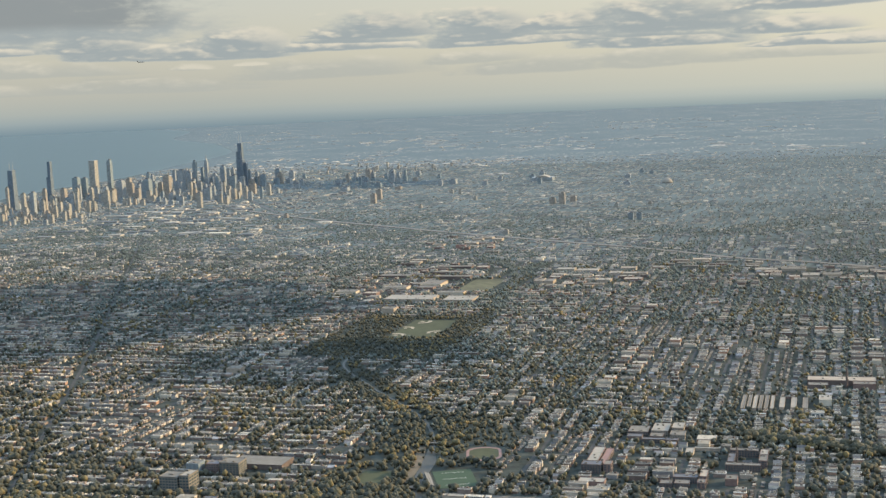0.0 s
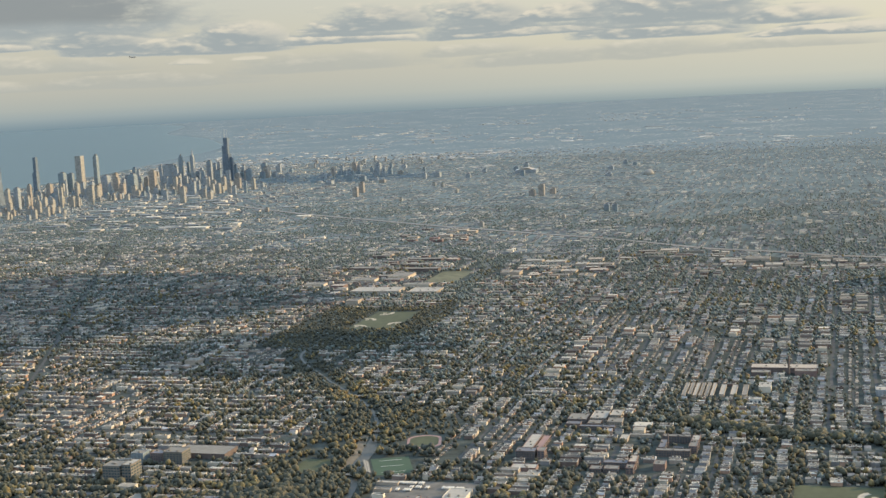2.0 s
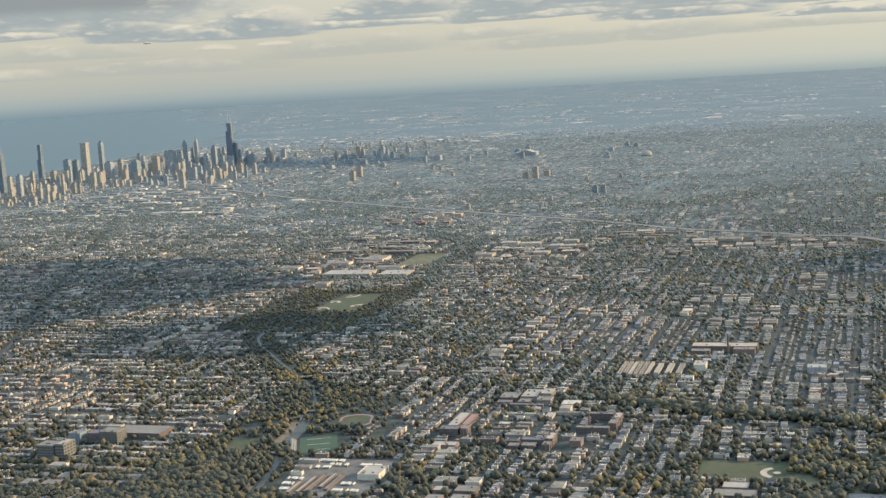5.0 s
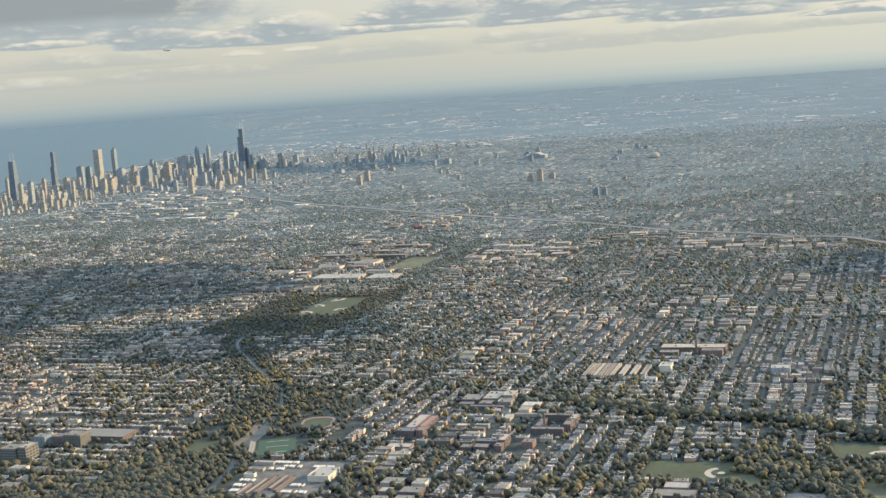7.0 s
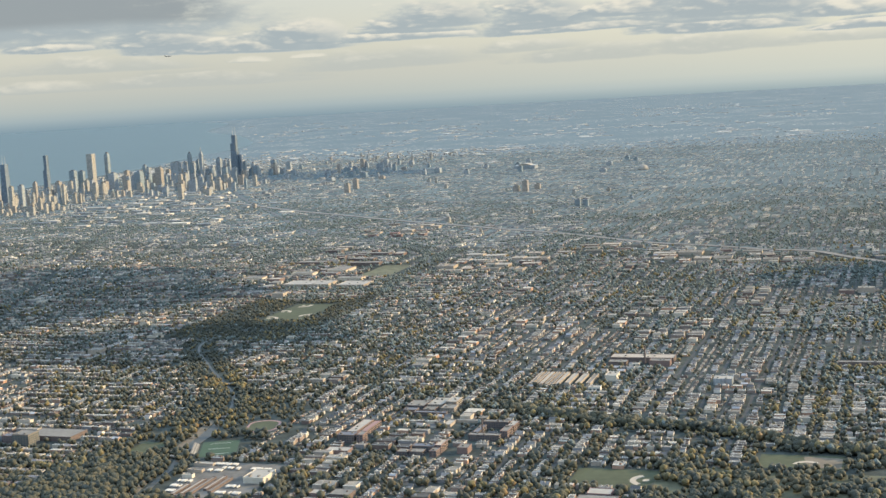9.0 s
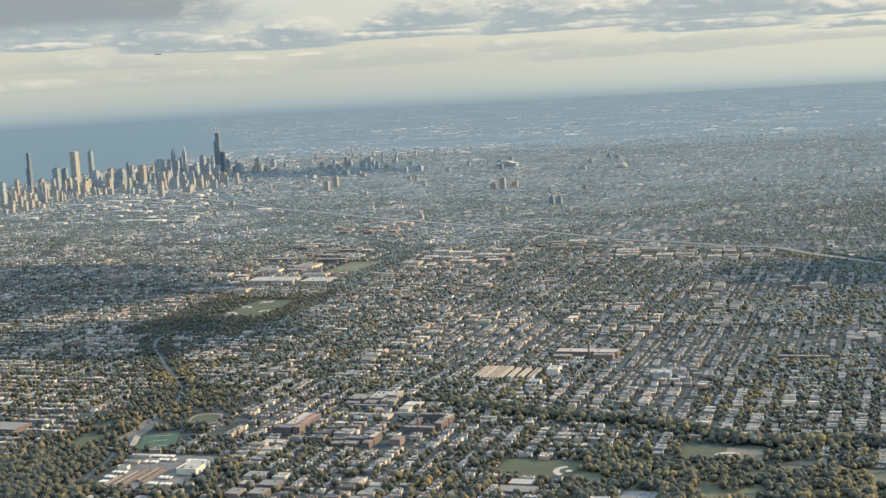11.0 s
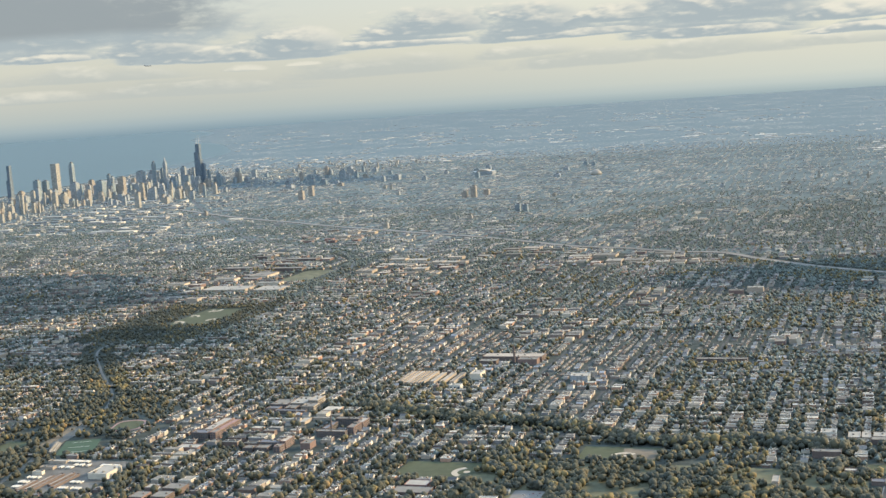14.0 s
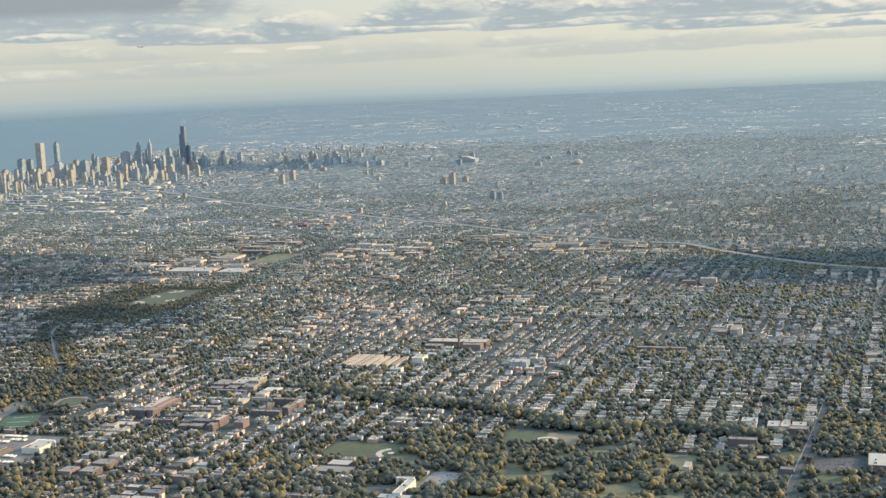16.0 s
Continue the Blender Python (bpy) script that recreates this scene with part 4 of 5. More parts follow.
def arena():
    ob = thing("arena", -247, 1155, 0, "large arena with a white curved roof", "arena")
    part("wall", block(bmesh.new(), 0, 0, -0.1, 19.0, 12.0, 3.4), M_TOWER_GREY, ob)
    bm = bmesh.new()
    bmesh.ops.create_cone(bm, cap_ends=True, segments=48, radius1=12.0, radius2=12.0, depth=12.2, matrix=pose(0, 0, -7.0, 90, 0, 0))
    bmesh.ops.bisect_plane(bm, geom=bm.verts[:] + bm.edges[:] + bm.faces[:], plane_co=(0, 0, 3.3), plane_no=(0, 0, 1), clear_inner=True)
    part("roof", bm, R, ob, "pale curved roof")
    OPEN.append((-258, -236, 1148, 1162))
    dome = thing("dome_hall", -129, 1092, 0, "white domed hall among low roofs", "hall")
    bm = bmesh.new()
    bmesh.ops.create_uvsphere(bm, u_segments=24, v_segments=12, radius=4.6)
    bmesh.ops.bisect_plane(bm, geom=bm.verts[:] + bm.edges[:] + bm.faces[:], plane_co=(0, 0, 0.3), plane_no=(0, 0, 1), clear_inner=True)
    part("dome", bm, R, dome)
    part("wall", tube(bmesh.new(), 0, 0, -0.1, 4.7, 4.7, 0.9, 24), G, dome)
    OPEN.append((-135, -123, 1086, 1098))


arena()


# ---- the grid of blocks ----
OPEN_A = np.array(OPEN)


def far_from(line, x, y, gap):
    """True where a place keeps that gap from a line."""
    pts = line
    keep = np.ones(len(x), bool)
    for i in range(0, len(x), 20000):
        dx = x[i:i + 20000, None] - pts[None, :, 0]
        dy = y[i:i + 20000, None] - pts[None, :, 1]
        keep[i:i + 20000] = (dx * dx + dy * dy).min(1) > gap * gap
    return keep


def free(x, y, margin=0.6):
    """True where a place keeps a margin, one for all or one each way, from the open ground and the buildings."""
    keep = np.ones(len(x), bool)
    mx, my = margin if np.ndim(margin) else (margin, margin)
    for x0, x1, y0, y1 in OPEN_A:
        keep &= ~((x > x0 - mx) & (x < x1 + mx) & (y > y0 - my) & (y < y1 + my))
    return keep


def inside(x, y, x0, x1, y0, y1):
    return (x > x0) & (x < x1) & (y > y0) & (y < y1)


BELT = smooth_line([(-22, 300), (-8, 294), (4, 290), (16, 288.5), (28, 285.5), (38, 281.5), (48, 275), (60, 272), (75, 276), (92, 270)], 2.0)


def wooded(x, y):
    """Where trees stand close and houses are few or none."""
    w = inside(x, y, 21, 98.5, 205, 259) & (y < 262 - 0.05 * x)
    w |= inside(x, y, 38, 64, 255, 275)
    w |= inside(x, y, 104, 140, 262, 292)
    w |= inside(x, y, -108, -78, 205, 312) & (x < -70 - 0.25 * (y - 205) + 14)
    w |= ~far_from(BELT, x, y, 3.4)
    w |= ~far_from(RIVER, x, y, 6.0) & (y < 455)
    w |= ~far_from(RIVER, x, y, 2.6) & (y < 600)
    w |= inside(x, y, -168, -120, 380, 455)
    w |= inside(x, y, -138, -128, 552, 600)
    w |= inside(x, y, 48, 150, 494, 548) & (x > 52 + 0.9 * np.abs(y - 520))
    w |= inside(x, y, -96, -73, 262, 300)
    return w


def in_view(x, y):
    return (x < 128 + 0.07 * y) & (x > -26 - 0.76 * y)


def seaside(x, y):
    return x < np.interp(y, COAST[:, 1], COAST[:, 0]) + 12


def lay_blocks(y_low, y_high, coarse):
    """Rows of houses block by block: returns x, y, w (east-west), d (north-south), h."""
    out = []
    for j in range(int(y_low // 20), int(y_high // 20) + 1):
        for i in range(-150, 30):
            cx, cy = i * 11.0 + 5.5, j * 20.0 + 10.0
            cx += SHEAR * (cy - 300)
            if cy > 540:
                cx, cy = cx + rng.uniform(-2.5, 2.5), cy + rng.uniform(-4, 4)
            if not (y_low <= cy < y_high and -40 - 0.78 * cy < cx < 142 + 0.08 * cy):
                continue
            kind = rng.random()
            big = (0.15 if -75 < cx < 20 else 0.06) if cy < 470 else 0.09
            if kind > 0.985:
                continue
            if kind < big:
                k = rng.integers(3, 6)
                for m in range(2 * k):
                    m, side = m // 2, (m % 2 * 2 - 1) * 2.6
                    out.append((cx + side + rng.uniform(-0.4, 0.4), cy - 8 + 16 * (m + 0.5) / k, rng.uniform(2.4, 4.4), rng.uniform(0.45, 0.75) * 16 / k, rng.uniform(0.7, 1.4)))
                continue
            east_west = kind > (0.30 if cx < -95 else 0.80)
            if east_west:
                terrace = cx < -95
                for row in np.arange(-7.8, 8.0, (4.3 if terrace else 3.9) * coarse):
                    p, deep, tall = -4.7, rng.uniform(1.2, 1.8), rng.uniform(0.6, 0.95)
                    while p < 4.4:
                        w = rng.uniform(1.2, 3.6) if terrace else rng.uniform(0.8, 2.4) * coarse
                        if rng.random() > (0.16 if terrace else 0.12):
                            out.append((cx + p + w / 2, cy + row + rng.uniform(-0.12, 0.12), w, deep * rng.uniform(0.9, 1.1), tall * rng.uniform(0.9, 1.1)))
                        p += w + rng.choice([0.05, 0.05, 0.1, 0.9] if terrace else [0.1, 0.15, 0.5, 1.0])
                continue
            small = rng.random() < (0.35 if cy < 330 else 0.7)
            for side in (-1, 1):
                p = -8.6
                base_len = rng.uniform(1.3, 1.8) if small else rng.uniform(1.8, 2.7)
                while p < 8.4:
                    d = (rng.uniform(0.65, 0.85) if small else rng.uniform(0.8, 1.7)) * coarse
                    if rng.random() > (0.12 if not small else 0.25) + (0.12 if cy > 330 else 0.0):
                        w = base_len * rng.uniform(0.82, 1.15)
                        h = rng.uniform(0.5, 0.7) if small else rng.uniform(0.65, 1.0)
                        out.append((cx + side * (4.3 - w / 2 - rng.uniform(0.0, 0.35)), cy + p + d / 2, w, d, h))
                    p += d + rng.choice([0.15, 0.25, 0.4, 0.9])
    return np.array(out)


def clear_of_lines(x, y, extra=0.0):
    keep = far_from(RIVER, x, y, 4.0 + extra) & far_from(FREEWAY, x, y, 4.5 + extra)
    return keep & far_from(AVENUE, x, y, 2.1 + extra) & ~((y < 262) & (x > 88)) & far_from(DIAGONAL, x, y, 2.2 + extra)


def houses():
    near = lay_blocks(195, 540, 1.0)
    middle = lay_blocks(540, 800, 1.0)
    far = lay_blocks(800, 1560, 1.25)
    rows = np.concatenate([near, middle, far])
    rows[:, 3] *= np.where(rows[:, 1] > 560, 0.75, 1.0)
    x, y, w, d, h = rows.T
    keep = clear_of_lines(x, y) & free(x, y, np.stack([w / 2, d / 2])) & ~wooded(x, y) & ~seaside(x, y) & in_view(x, y)
    keep &= rng.random(len(x)) < np.interp(y, [540, 700, 900, 1150, 1400, 1560], [1.0, 1.0, 0.95, 0.85, 0.6, 0.25])
    keep &= ~((np.abs(x + 0.53 * y) < 60) & (y > 730) & (y < 1040) & (rng.random(len(x)) < 0.2))
    keep &= ~((x < -230) & (y > 580) & (rng.random(len(x)) < 0.25))
    thin = inside(x, y, -140, -62, 325, 440) & (rng.random(len(x)) < 0.28)
    keep &= ~thin
    x, y, w, d, h = rows[keep].T
    # far houses are flattened so that less of their shaded walls shows
    h = h * np.interp(y, [560, 900], [1.0, 0.48])
    tall = (y > 820) & (x < -380) & (rng.random(len(x)) < 0.35)
    h = np.where(tall, h * rng.uniform(1.3, 3.2, len(x)), h)
    return x, y, w, d, h


HX, HY, HW, HD, HH = houses()
order = np.argsort(HY + 0.16 * HX)
picked = [i for i in order if 0.0 < HY[i] and -130 < HX[i] < 118][:300]
rest = np.setdiff1d(np.arange(len(HX)), picked)
WALLS = (M_BRICK_DARK, M_BRICK_RED, M_BRICK_TAN, M_BRICK_DARK, M_BRICK_TAN)
ROOFS = (M_GRAVEL_ROOF, M_MEMBRANE, M_GRAVEL_ROOF, M_DARK_ROOF, M_GRAVEL_ROOF)
WALL_WORDS, ROOF_WORDS = ("dark brick", "red brick", "tan brick", "dark brick", "tan brick"), ("grey gravel", "white", "grey gravel", "dark tar", "grey gravel")


def apartment_house(x, y, w, d, h, a, b):
    ob = thing("apartment_house", x, y, 0, "low " + WALL_WORDS[a] + " apartment house with a " + ROOF_WORDS[b] + " roof", "house", "houses along the streets")
    part("wall", block(bmesh.new(), 0, 0, -0.05, w, d, h + 0.05), WALLS[a], ob)
    top = part("roof", block(bmesh.new(), 0, 0, h + 0.003, w - 0.12, d - 0.12, 0.03), ROOFS[b], ob)
    part("parapet", rim(bmesh.new(), 0, 0, h + 0.002, w + 0.02, d + 0.02, 0.08, 0.06), WALLS[a], ob)
    part("stair_head", block(bmesh.new(), w * 0.22, d * 0.1, h + 0.03, 0.3, 0.3, 0.22), WALLS[a], top)
    part("porch", block(bmesh.new(), (w / 2 + 0.1) * (1 if a % 2 else -1), 0, -0.05, 0.2, d * 0.5, h * 0.75), M_WHITE if b % 2 else M_BARK, ob, "wooden porch")


for k, i in enumerate(picked):
    apartment_house(float(HX[i]), float(HY[i]), float(HW[i]), float(HD[i]), float(HH[i]), k * 3 % 5, (k * 7 + k // 5) % 5)


def joined_houses():
    x, y, w, d, h = HX[rest], HY[rest], HW[rest], HD[rest], HH[rest]
    pitched = (rng.random(len(x)) < np.where(y < 330, 0.2, 0.5)) & (w < 2.2) & (y < 720)
    f = ~pitched
    a = f & (y < 560)
    ob = new("city_houses", box_mesh("city_houses", x[a], y[a], np.full(a.sum(), -0.05), w[a], d[a], h[a], M_WALL, M_ROOF))
    tagged(ob, "rows of brick houses with flat pale roofs", "houses", kind="stuff")
    a = f & (y >= 560)
    ob = new("inner_city_houses", box_mesh("inner_city_houses", x[a], y[a], np.full(a.sum(), -0.05), w[a], d[a], h[a], M_WALL_HAZED, M_ROOF_HAZED))
    tagged(ob, "rows of haze-paled houses towards downtown", "houses", kind="stuff")
    g = f & (rng.random(len(x)) < 0.5) & (y < 620)
    z = h[g] - 0.06
    ob = new("stair_heads", box_mesh("stair_heads", x[g] + w[g] * 0.2, y[g], z, np.full(g.sum(), 0.45), np.full(g.sum(), 0.4), np.full(g.sum(), 0.35), M_WALL, M_ROOF))
    tagged(ob, "small stair heads on flat house roofs", "roof boxes", kind="stuff")
    g = f & (y < 420)
    n = g.sum()
    ob = new("roof_units", box_mesh("roof_units", x[g] - w[g] * rng.uniform(0.1, 0.35, n), y[g] + d[g] * rng.uniform(-0.3, 0.3, n), h[g] - 0.06, np.full(n, 0.22), np.full(n, 0.2), np.full(n, 0.24), M_WHITE, M_WHITE))
    tagged(ob, "small white air units on flat house roofs", "roof units", kind="stuff")
    g = f & (y < 440) & (rng.random(len(x)) < 0.8)
    n = g.sum()
    cx = np.concatenate([x[g] + w[g] / 2 - 0.03, x[g]])
    cy = np.concatenate([y[g], y[g] - d[g] / 2 + 0.03])
    cw, cd = np.concatenate([np.full(n, 0.1), w[g] - 0.05]), np.concatenate([d[g], np.full(n, 0.1)])
    ob = new("roof_copings", box_mesh("roof_copings", cx, cy, np.tile(h[g] - 0.08, 2), cw, cd, np.full(2 * n, 0.13), M_COPING, M_COPING))
    tagged(ob, "pale stone copings on the edges of flat roofs", "copings", kind="stuff")
    p = pitched
    ob = new("pitched_houses", gable_mesh("pitched_houses", x[p], y[p], w[p] * 0.9, d[p], h[p] * 1.25, M_SIDING, M_SHINGLE))
    tagged(ob, "small houses with pitched shingle roofs", "houses", kind="stuff")
    n = 2800
    fy = 1250 + 2000 * rng.random(n) ** 1.5
    fx = -0.75 * fy + rng.random(n) * (0.82 * fy + 120)
    cl = np.array([noise.noise((a * 0.008, b * 0.004, 1.5)) for a, b in zip(fx, fy)])
    k = (cl > 0.02) & ~seaside(fx, fy)
    fx, fy = fx[k], fy[k]
    n = len(fx)
    ob = new("far_sheds", box_mesh("far_sheds", fx, fy, np.full(n, -0.05), rng.uniform(3, 9, n) * (1 + (rng.random(n) < 0.15) * 2.0), rng.uniform(3, 10, n), rng.uniform(0.35, 0.7, n), M_WALL_HAZED, M_COPING))
    tagged(ob, "far low buildings with pale roofs", "buildings", kind="stuff")


joined_houses()
HOUSE_CELLS = {(gx, gy) for a, b, w, d in zip(HX, HY, HW, HD) if b < 700
               for gx in range(int((a - w / 2) * 2 // 1), int((a + w / 2) * 2 // 1) + 1)
               for gy in range(int((b - d / 2) * 2 // 1), int((b + d / 2) * 2 // 1) + 1)}


def garages():
    """Small flat-roofed garages on both sides of the alleys."""
    j, i, s, k = np.meshgrid(np.arange(10, 24), np.arange(-40, 14), (-1, 1), np.arange(20), indexing="ij")
    y = (j * 20.0 + 1.2 + k * 0.92).ravel()
    x = (i * 11.0 + 5.5 + s * 0.85).ravel() + SHEAR * (y - 300)
    x, y = x + rng.uniform(-0.15, 0.15, len(x)), y + rng.uniform(-0.1, 0.1, len(y))
    keep = (rng.random(len(x)) < 0.75) & clear_of_lines(x, y) & free(x, y, 0.6) & ~wooded(x, y) & in_view(x, y)
    keep &= np.array([not any((int(2 * a + p), int(2 * b + q)) in HOUSE_CELLS for p in (-0.8, 0.8) for q in (-0.8, 0.8)) for a, b in zip(np.floor(x * 2) / 2, np.floor(y * 2) / 2)])
    x, y = x[keep], y[keep]
    n = len(x)
    ob = new("garages", box_mesh("garages", x, y, np.full(n, -0.05), rng.uniform(0.55, 0.75, n), rng.uniform(0.5, 0.8, n), rng.uniform(0.28, 0.38, n), M_WALL, M_ROOF))
    tagged(ob, "small flat-roofed garages along the alleys", "garages", kind="stuff")


garages()


def works():
    """Wide low works and storehouses on the river's far reaches."""
    n = 150
    y = rng.uniform(730, 1040, n)
    x = -0.53 * y + rng.normal(0, 45, n)
    keep = clear_of_lines(x, y) & free(x, y, 3.0) & ~seaside(x, y)
    x, y = x[keep], y[keep]
    n = len(x)
    ob = new("riverside_storehouses", box_mesh("riverside_storehouses", x, y, np.full(n, -0.05), rng.uniform(4, 14, n), rng.uniform(2.5, 6, n), rng.uniform(0.8, 1.5, n), M_WALL_HAZED, M_ROOF_HAZED))
    tagged(ob, "wide low storehouses with pale flat roofs", "storehouses", kind="stuff")


works()


# ---- local streets ----
def streets():
    xs, ys, ws, ds = [], [], [], []
    for i in range(-60, 26):
        for j in range(9, 34):
            cx, cy = i * 11.0 + SHEAR * (j * 20.0 + 10 - 300), j * 20.0 + 10.0
            if -30 - 0.78 * cy < cx < 135 + 0.08 * cy:
                xs += [cx, cx + 5.5, cx + 5.5]
                ys += [cy, cy, cy - 10.0]
                ws += [0.8, 0.36, 11.0]
                ds += [19.0, 18.0, 0.85]
    x, y, w, d = (np.array(a, float) for a in (xs, ys, ws, ds))
    keep = clear_of_lines(x, y, 4.0) & free(x, y, 3.0) & ~wooded(x, y)
    x, y, w, d = x[keep], y[keep], w[keep], d[keep]
    ob = new("local_streets", box_mesh("local_streets", x, y, np.full(len(x), -0.1), w, d, np.full(len(x), 0.13), M_ASPHALT, M_ASPHALT))
    tagged(ob, "grid of grey asphalt streets and alleys", "road", kind="structure")


streets()


# ---- trees ----
PHI = (1 + 5 ** 0.5) / 2
ICO = np.array([(-1, PHI, 0), (1, PHI, 0), (-1, -PHI, 0), (1, -PHI, 0), (0, -1, PHI), (0, 1, PHI), (0, -1, -PHI), (0, 1, -PHI),
                (PHI, 0, -1), (PHI, 0, 1), (-PHI, 0, -1), (-PHI, 0, 1)]) / math.hypot(1, PHI)
ICO_F = np.array([(0, 11, 5), (0, 5, 1), (0, 1, 7), (0, 7, 10), (0, 10, 11), (1, 5, 9), (5, 11, 4), (11, 10, 2), (10, 7, 6), (7, 1, 8),
                  (3, 9, 4), (3, 4, 2), (3, 2, 6), (3, 6, 8), (3, 8, 9), (4, 9, 5), (2, 4, 11), (6, 2, 10), (8, 6, 7), (9, 8, 1)])


OCT = np.array([(1, 0, 0), (0, 1, 0), (-1, 0, 0), (0, -1, 0), (0, 0, 1), (0, 0, -1)], float)
OCT_F = np.array([(0, 1, 4), (1, 2, 4), (2, 3, 4), (3, 0, 4), (1, 0, 5), (2, 1, 5), (3, 2, 5), (0, 3, 5)])


def clumps(centres, radii, rough=0.3, form=ICO, form_faces=ICO_F):
    """Uneven leaf clumps: vertices and faces."""
    n, k = len(centres), len(form)
    v = form[None] * (radii[:, None, None] * (1 + rough * rng.uniform(-1, 1, (n, k, 1))))
    v = v + centres[:, None, :]
    f = form_faces[None] + k * np.arange(n)[:, None, None]
    return v.reshape(-1, 3), f.reshape(-1, 3)


def grow():
    """Places of all trees: along streets, in yards, in woods."""
    n = 330000
    y = 195 + 1100 * rng.random(n) ** 1.3
    x = -26 - 0.76 * y + rng.random(n) * (154 + 0.83 * y)
    u = (x - SHEAR * (y - 300)) % 11.0
    street = np.minimum(u, 11 - u)
    prefer = np.where((street > 0.5) & (street < 1.6), 1.0, np.where(np.abs(u - 5.5) < 1.5, 0.75, 0.36))
    prefer = np.where(y > 540, np.interp(y, [540, 750, 900, 1000], [0.62, 0.45, 0.1, 0.0]) * np.where(x < -230, 1.5, 1.0), np.interp(y, [280, 320, 360, 420, 540], [1.1, 1.1, 1.35, 1.6, 1.5]) * np.where((x > 15) & (y > 290), 1.3, 1.0) * np.where(inside(x, y, -85, -8, 320, 440), 0.5, np.where(inside(x, y, -8, 45, 282, 440), 0.95, 1.0)) * np.where((x < -104) & (y < 420), 0.95, 1.0) * prefer)
    leafy = np.array([noise.noise((a * 0.02, b * 0.02, 4.0)) for a, b in zip(x, y)])
    keep = rng.random(n) < prefer * np.clip(0.8 + leafy * 2.0, 0.1, 1.4)
    x, y = x[keep], y[keep]
    clearing = np.array([noise.noise((a * 0.11, b * 0.11, 8.0)) for a, b in zip(x, y)]) < -0.05
    keep = ~(wooded(x, y) & (x > 18) & (y < 262) & clearing)
    x, y = x[keep], y[keep]
    m = 62000
    wx = rng.uniform(-185, 142, m)
    wy = rng.uniform(200, 610, m)
    k = wooded(wx, wy)
    dense = inside(wx, wy, -142, -60, 325, 440) & (rng.random(m) < 0.22)
    k |= dense
    glade = np.array([noise.noise((a * 0.12, b * 0.12, 8.0)) for a, b in zip(wx, wy)])
    k &= (glade > np.where((wx > 20) & (wy < 262), -0.1, -0.12)) | (wy > 300) | inside(wx, wy, -98, -60, 262, 300)
    bx, by = BELT[rng.integers(0, len(BELT), 900)].T
    wx, wy, k = np.concatenate([wx, bx + rng.normal(0, 1.1, 900)]), np.concatenate([wy, by + rng.normal(0, 1.0, 900)]), np.concatenate([k, np.ones(900, bool)])
    x, y = np.concatenate([x, wx[k]]), np.concatenate([y, wy[k]])
    seen = y > np.where(x > -60, 201 + 0.18 * (x + 46), 212)
    x, y = x[seen], y[seen]
    ok = free(x, y, 0.3) & far_from(RIVER, x, y, 0.85) & (far_from(RIVER, x, y, 1.6) | (y > 247)) & (far_from(bank + np.array([-2.5, 0.0]), x, y, 1.1) | (y > 284)) & (far_from(RIVER, x, y, 1.9) | (y < 256) | (y > 277)) & (far_from(RIVER, x, y, 1.5) | (y < 290) | (y > 315)) & (far_from(RIVER, x, y, 1.6) | (y < 300) | (y > 376)) & far_from(FREEWAY, x, y, 3.2) & (far_from(AVENUE, x, y, 1.45) | (y > 300)) & far_from(AVENUE, x, y, 1.0) & far_from(DIAGONAL, x, y, 1.1) & ~seaside(x, y) & in_view(x, y)
    x, y = x[ok], y[ok]
    # no tree through a house
    ok = np.array([(int(a), int(b)) not in HOUSE_CELLS for a, b in zip(np.floor(x * 2), np.floor(y * 2))])
    return x[ok], y[ok]


TX, TY = grow()
TR = (0.38 + 0.54 * rng.random(len(TX)) ** 1.5) * np.where(wooded(TX, TY), np.interp(TY, [260, 330], [1.12, 0.95]), 1.05) * np.interp(TY, [200, 270, 330, 530, 550, 750, 1100], [0.95, 0.88, 0.8, 0.78, 0.85, 0.7, 0.55]) * np.where(far_from(BELT, TX, TY, 2.0), 1.0, 1.35)
golden = np.array([noise.noise((a * 0.05, b * 0.05, 2.0)) for a, b in zip(TX, TY)])
GOLD = (TY < 600) & (rng.random(len(TX)) < np.clip(-0.06 + golden * 1.1 + 0.13 * (TX > 15) + 0.18 * inside(TX, TY, -100, -86, 238, 292), 0.01, 0.45))


def finer(form, faces):
    """A form with each triangle cut in four, on the unit ball."""
    v, made, out = [tuple(p) for p in form], {}, []

    def middle(i, j):
        key = (min(i, j), max(i, j))
        if key not in made:
            p = (np.array(v[i]) + np.array(v[j])) / 2
            v.append(tuple(p / np.linalg.norm(p)))
            made[key] = len(v) - 1
        return made[key]

    for a, b, c in faces:
        ab, bc, ca = middle(a, b), middle(b, c), middle(c, a)
        out += [(a, ab, ca), (b, bc, ab), (c, ca, bc), (ab, bc, ca)]
    return np.array(v), np.array(out)


BALL, BALL_F = finer(ICO, ICO_F)


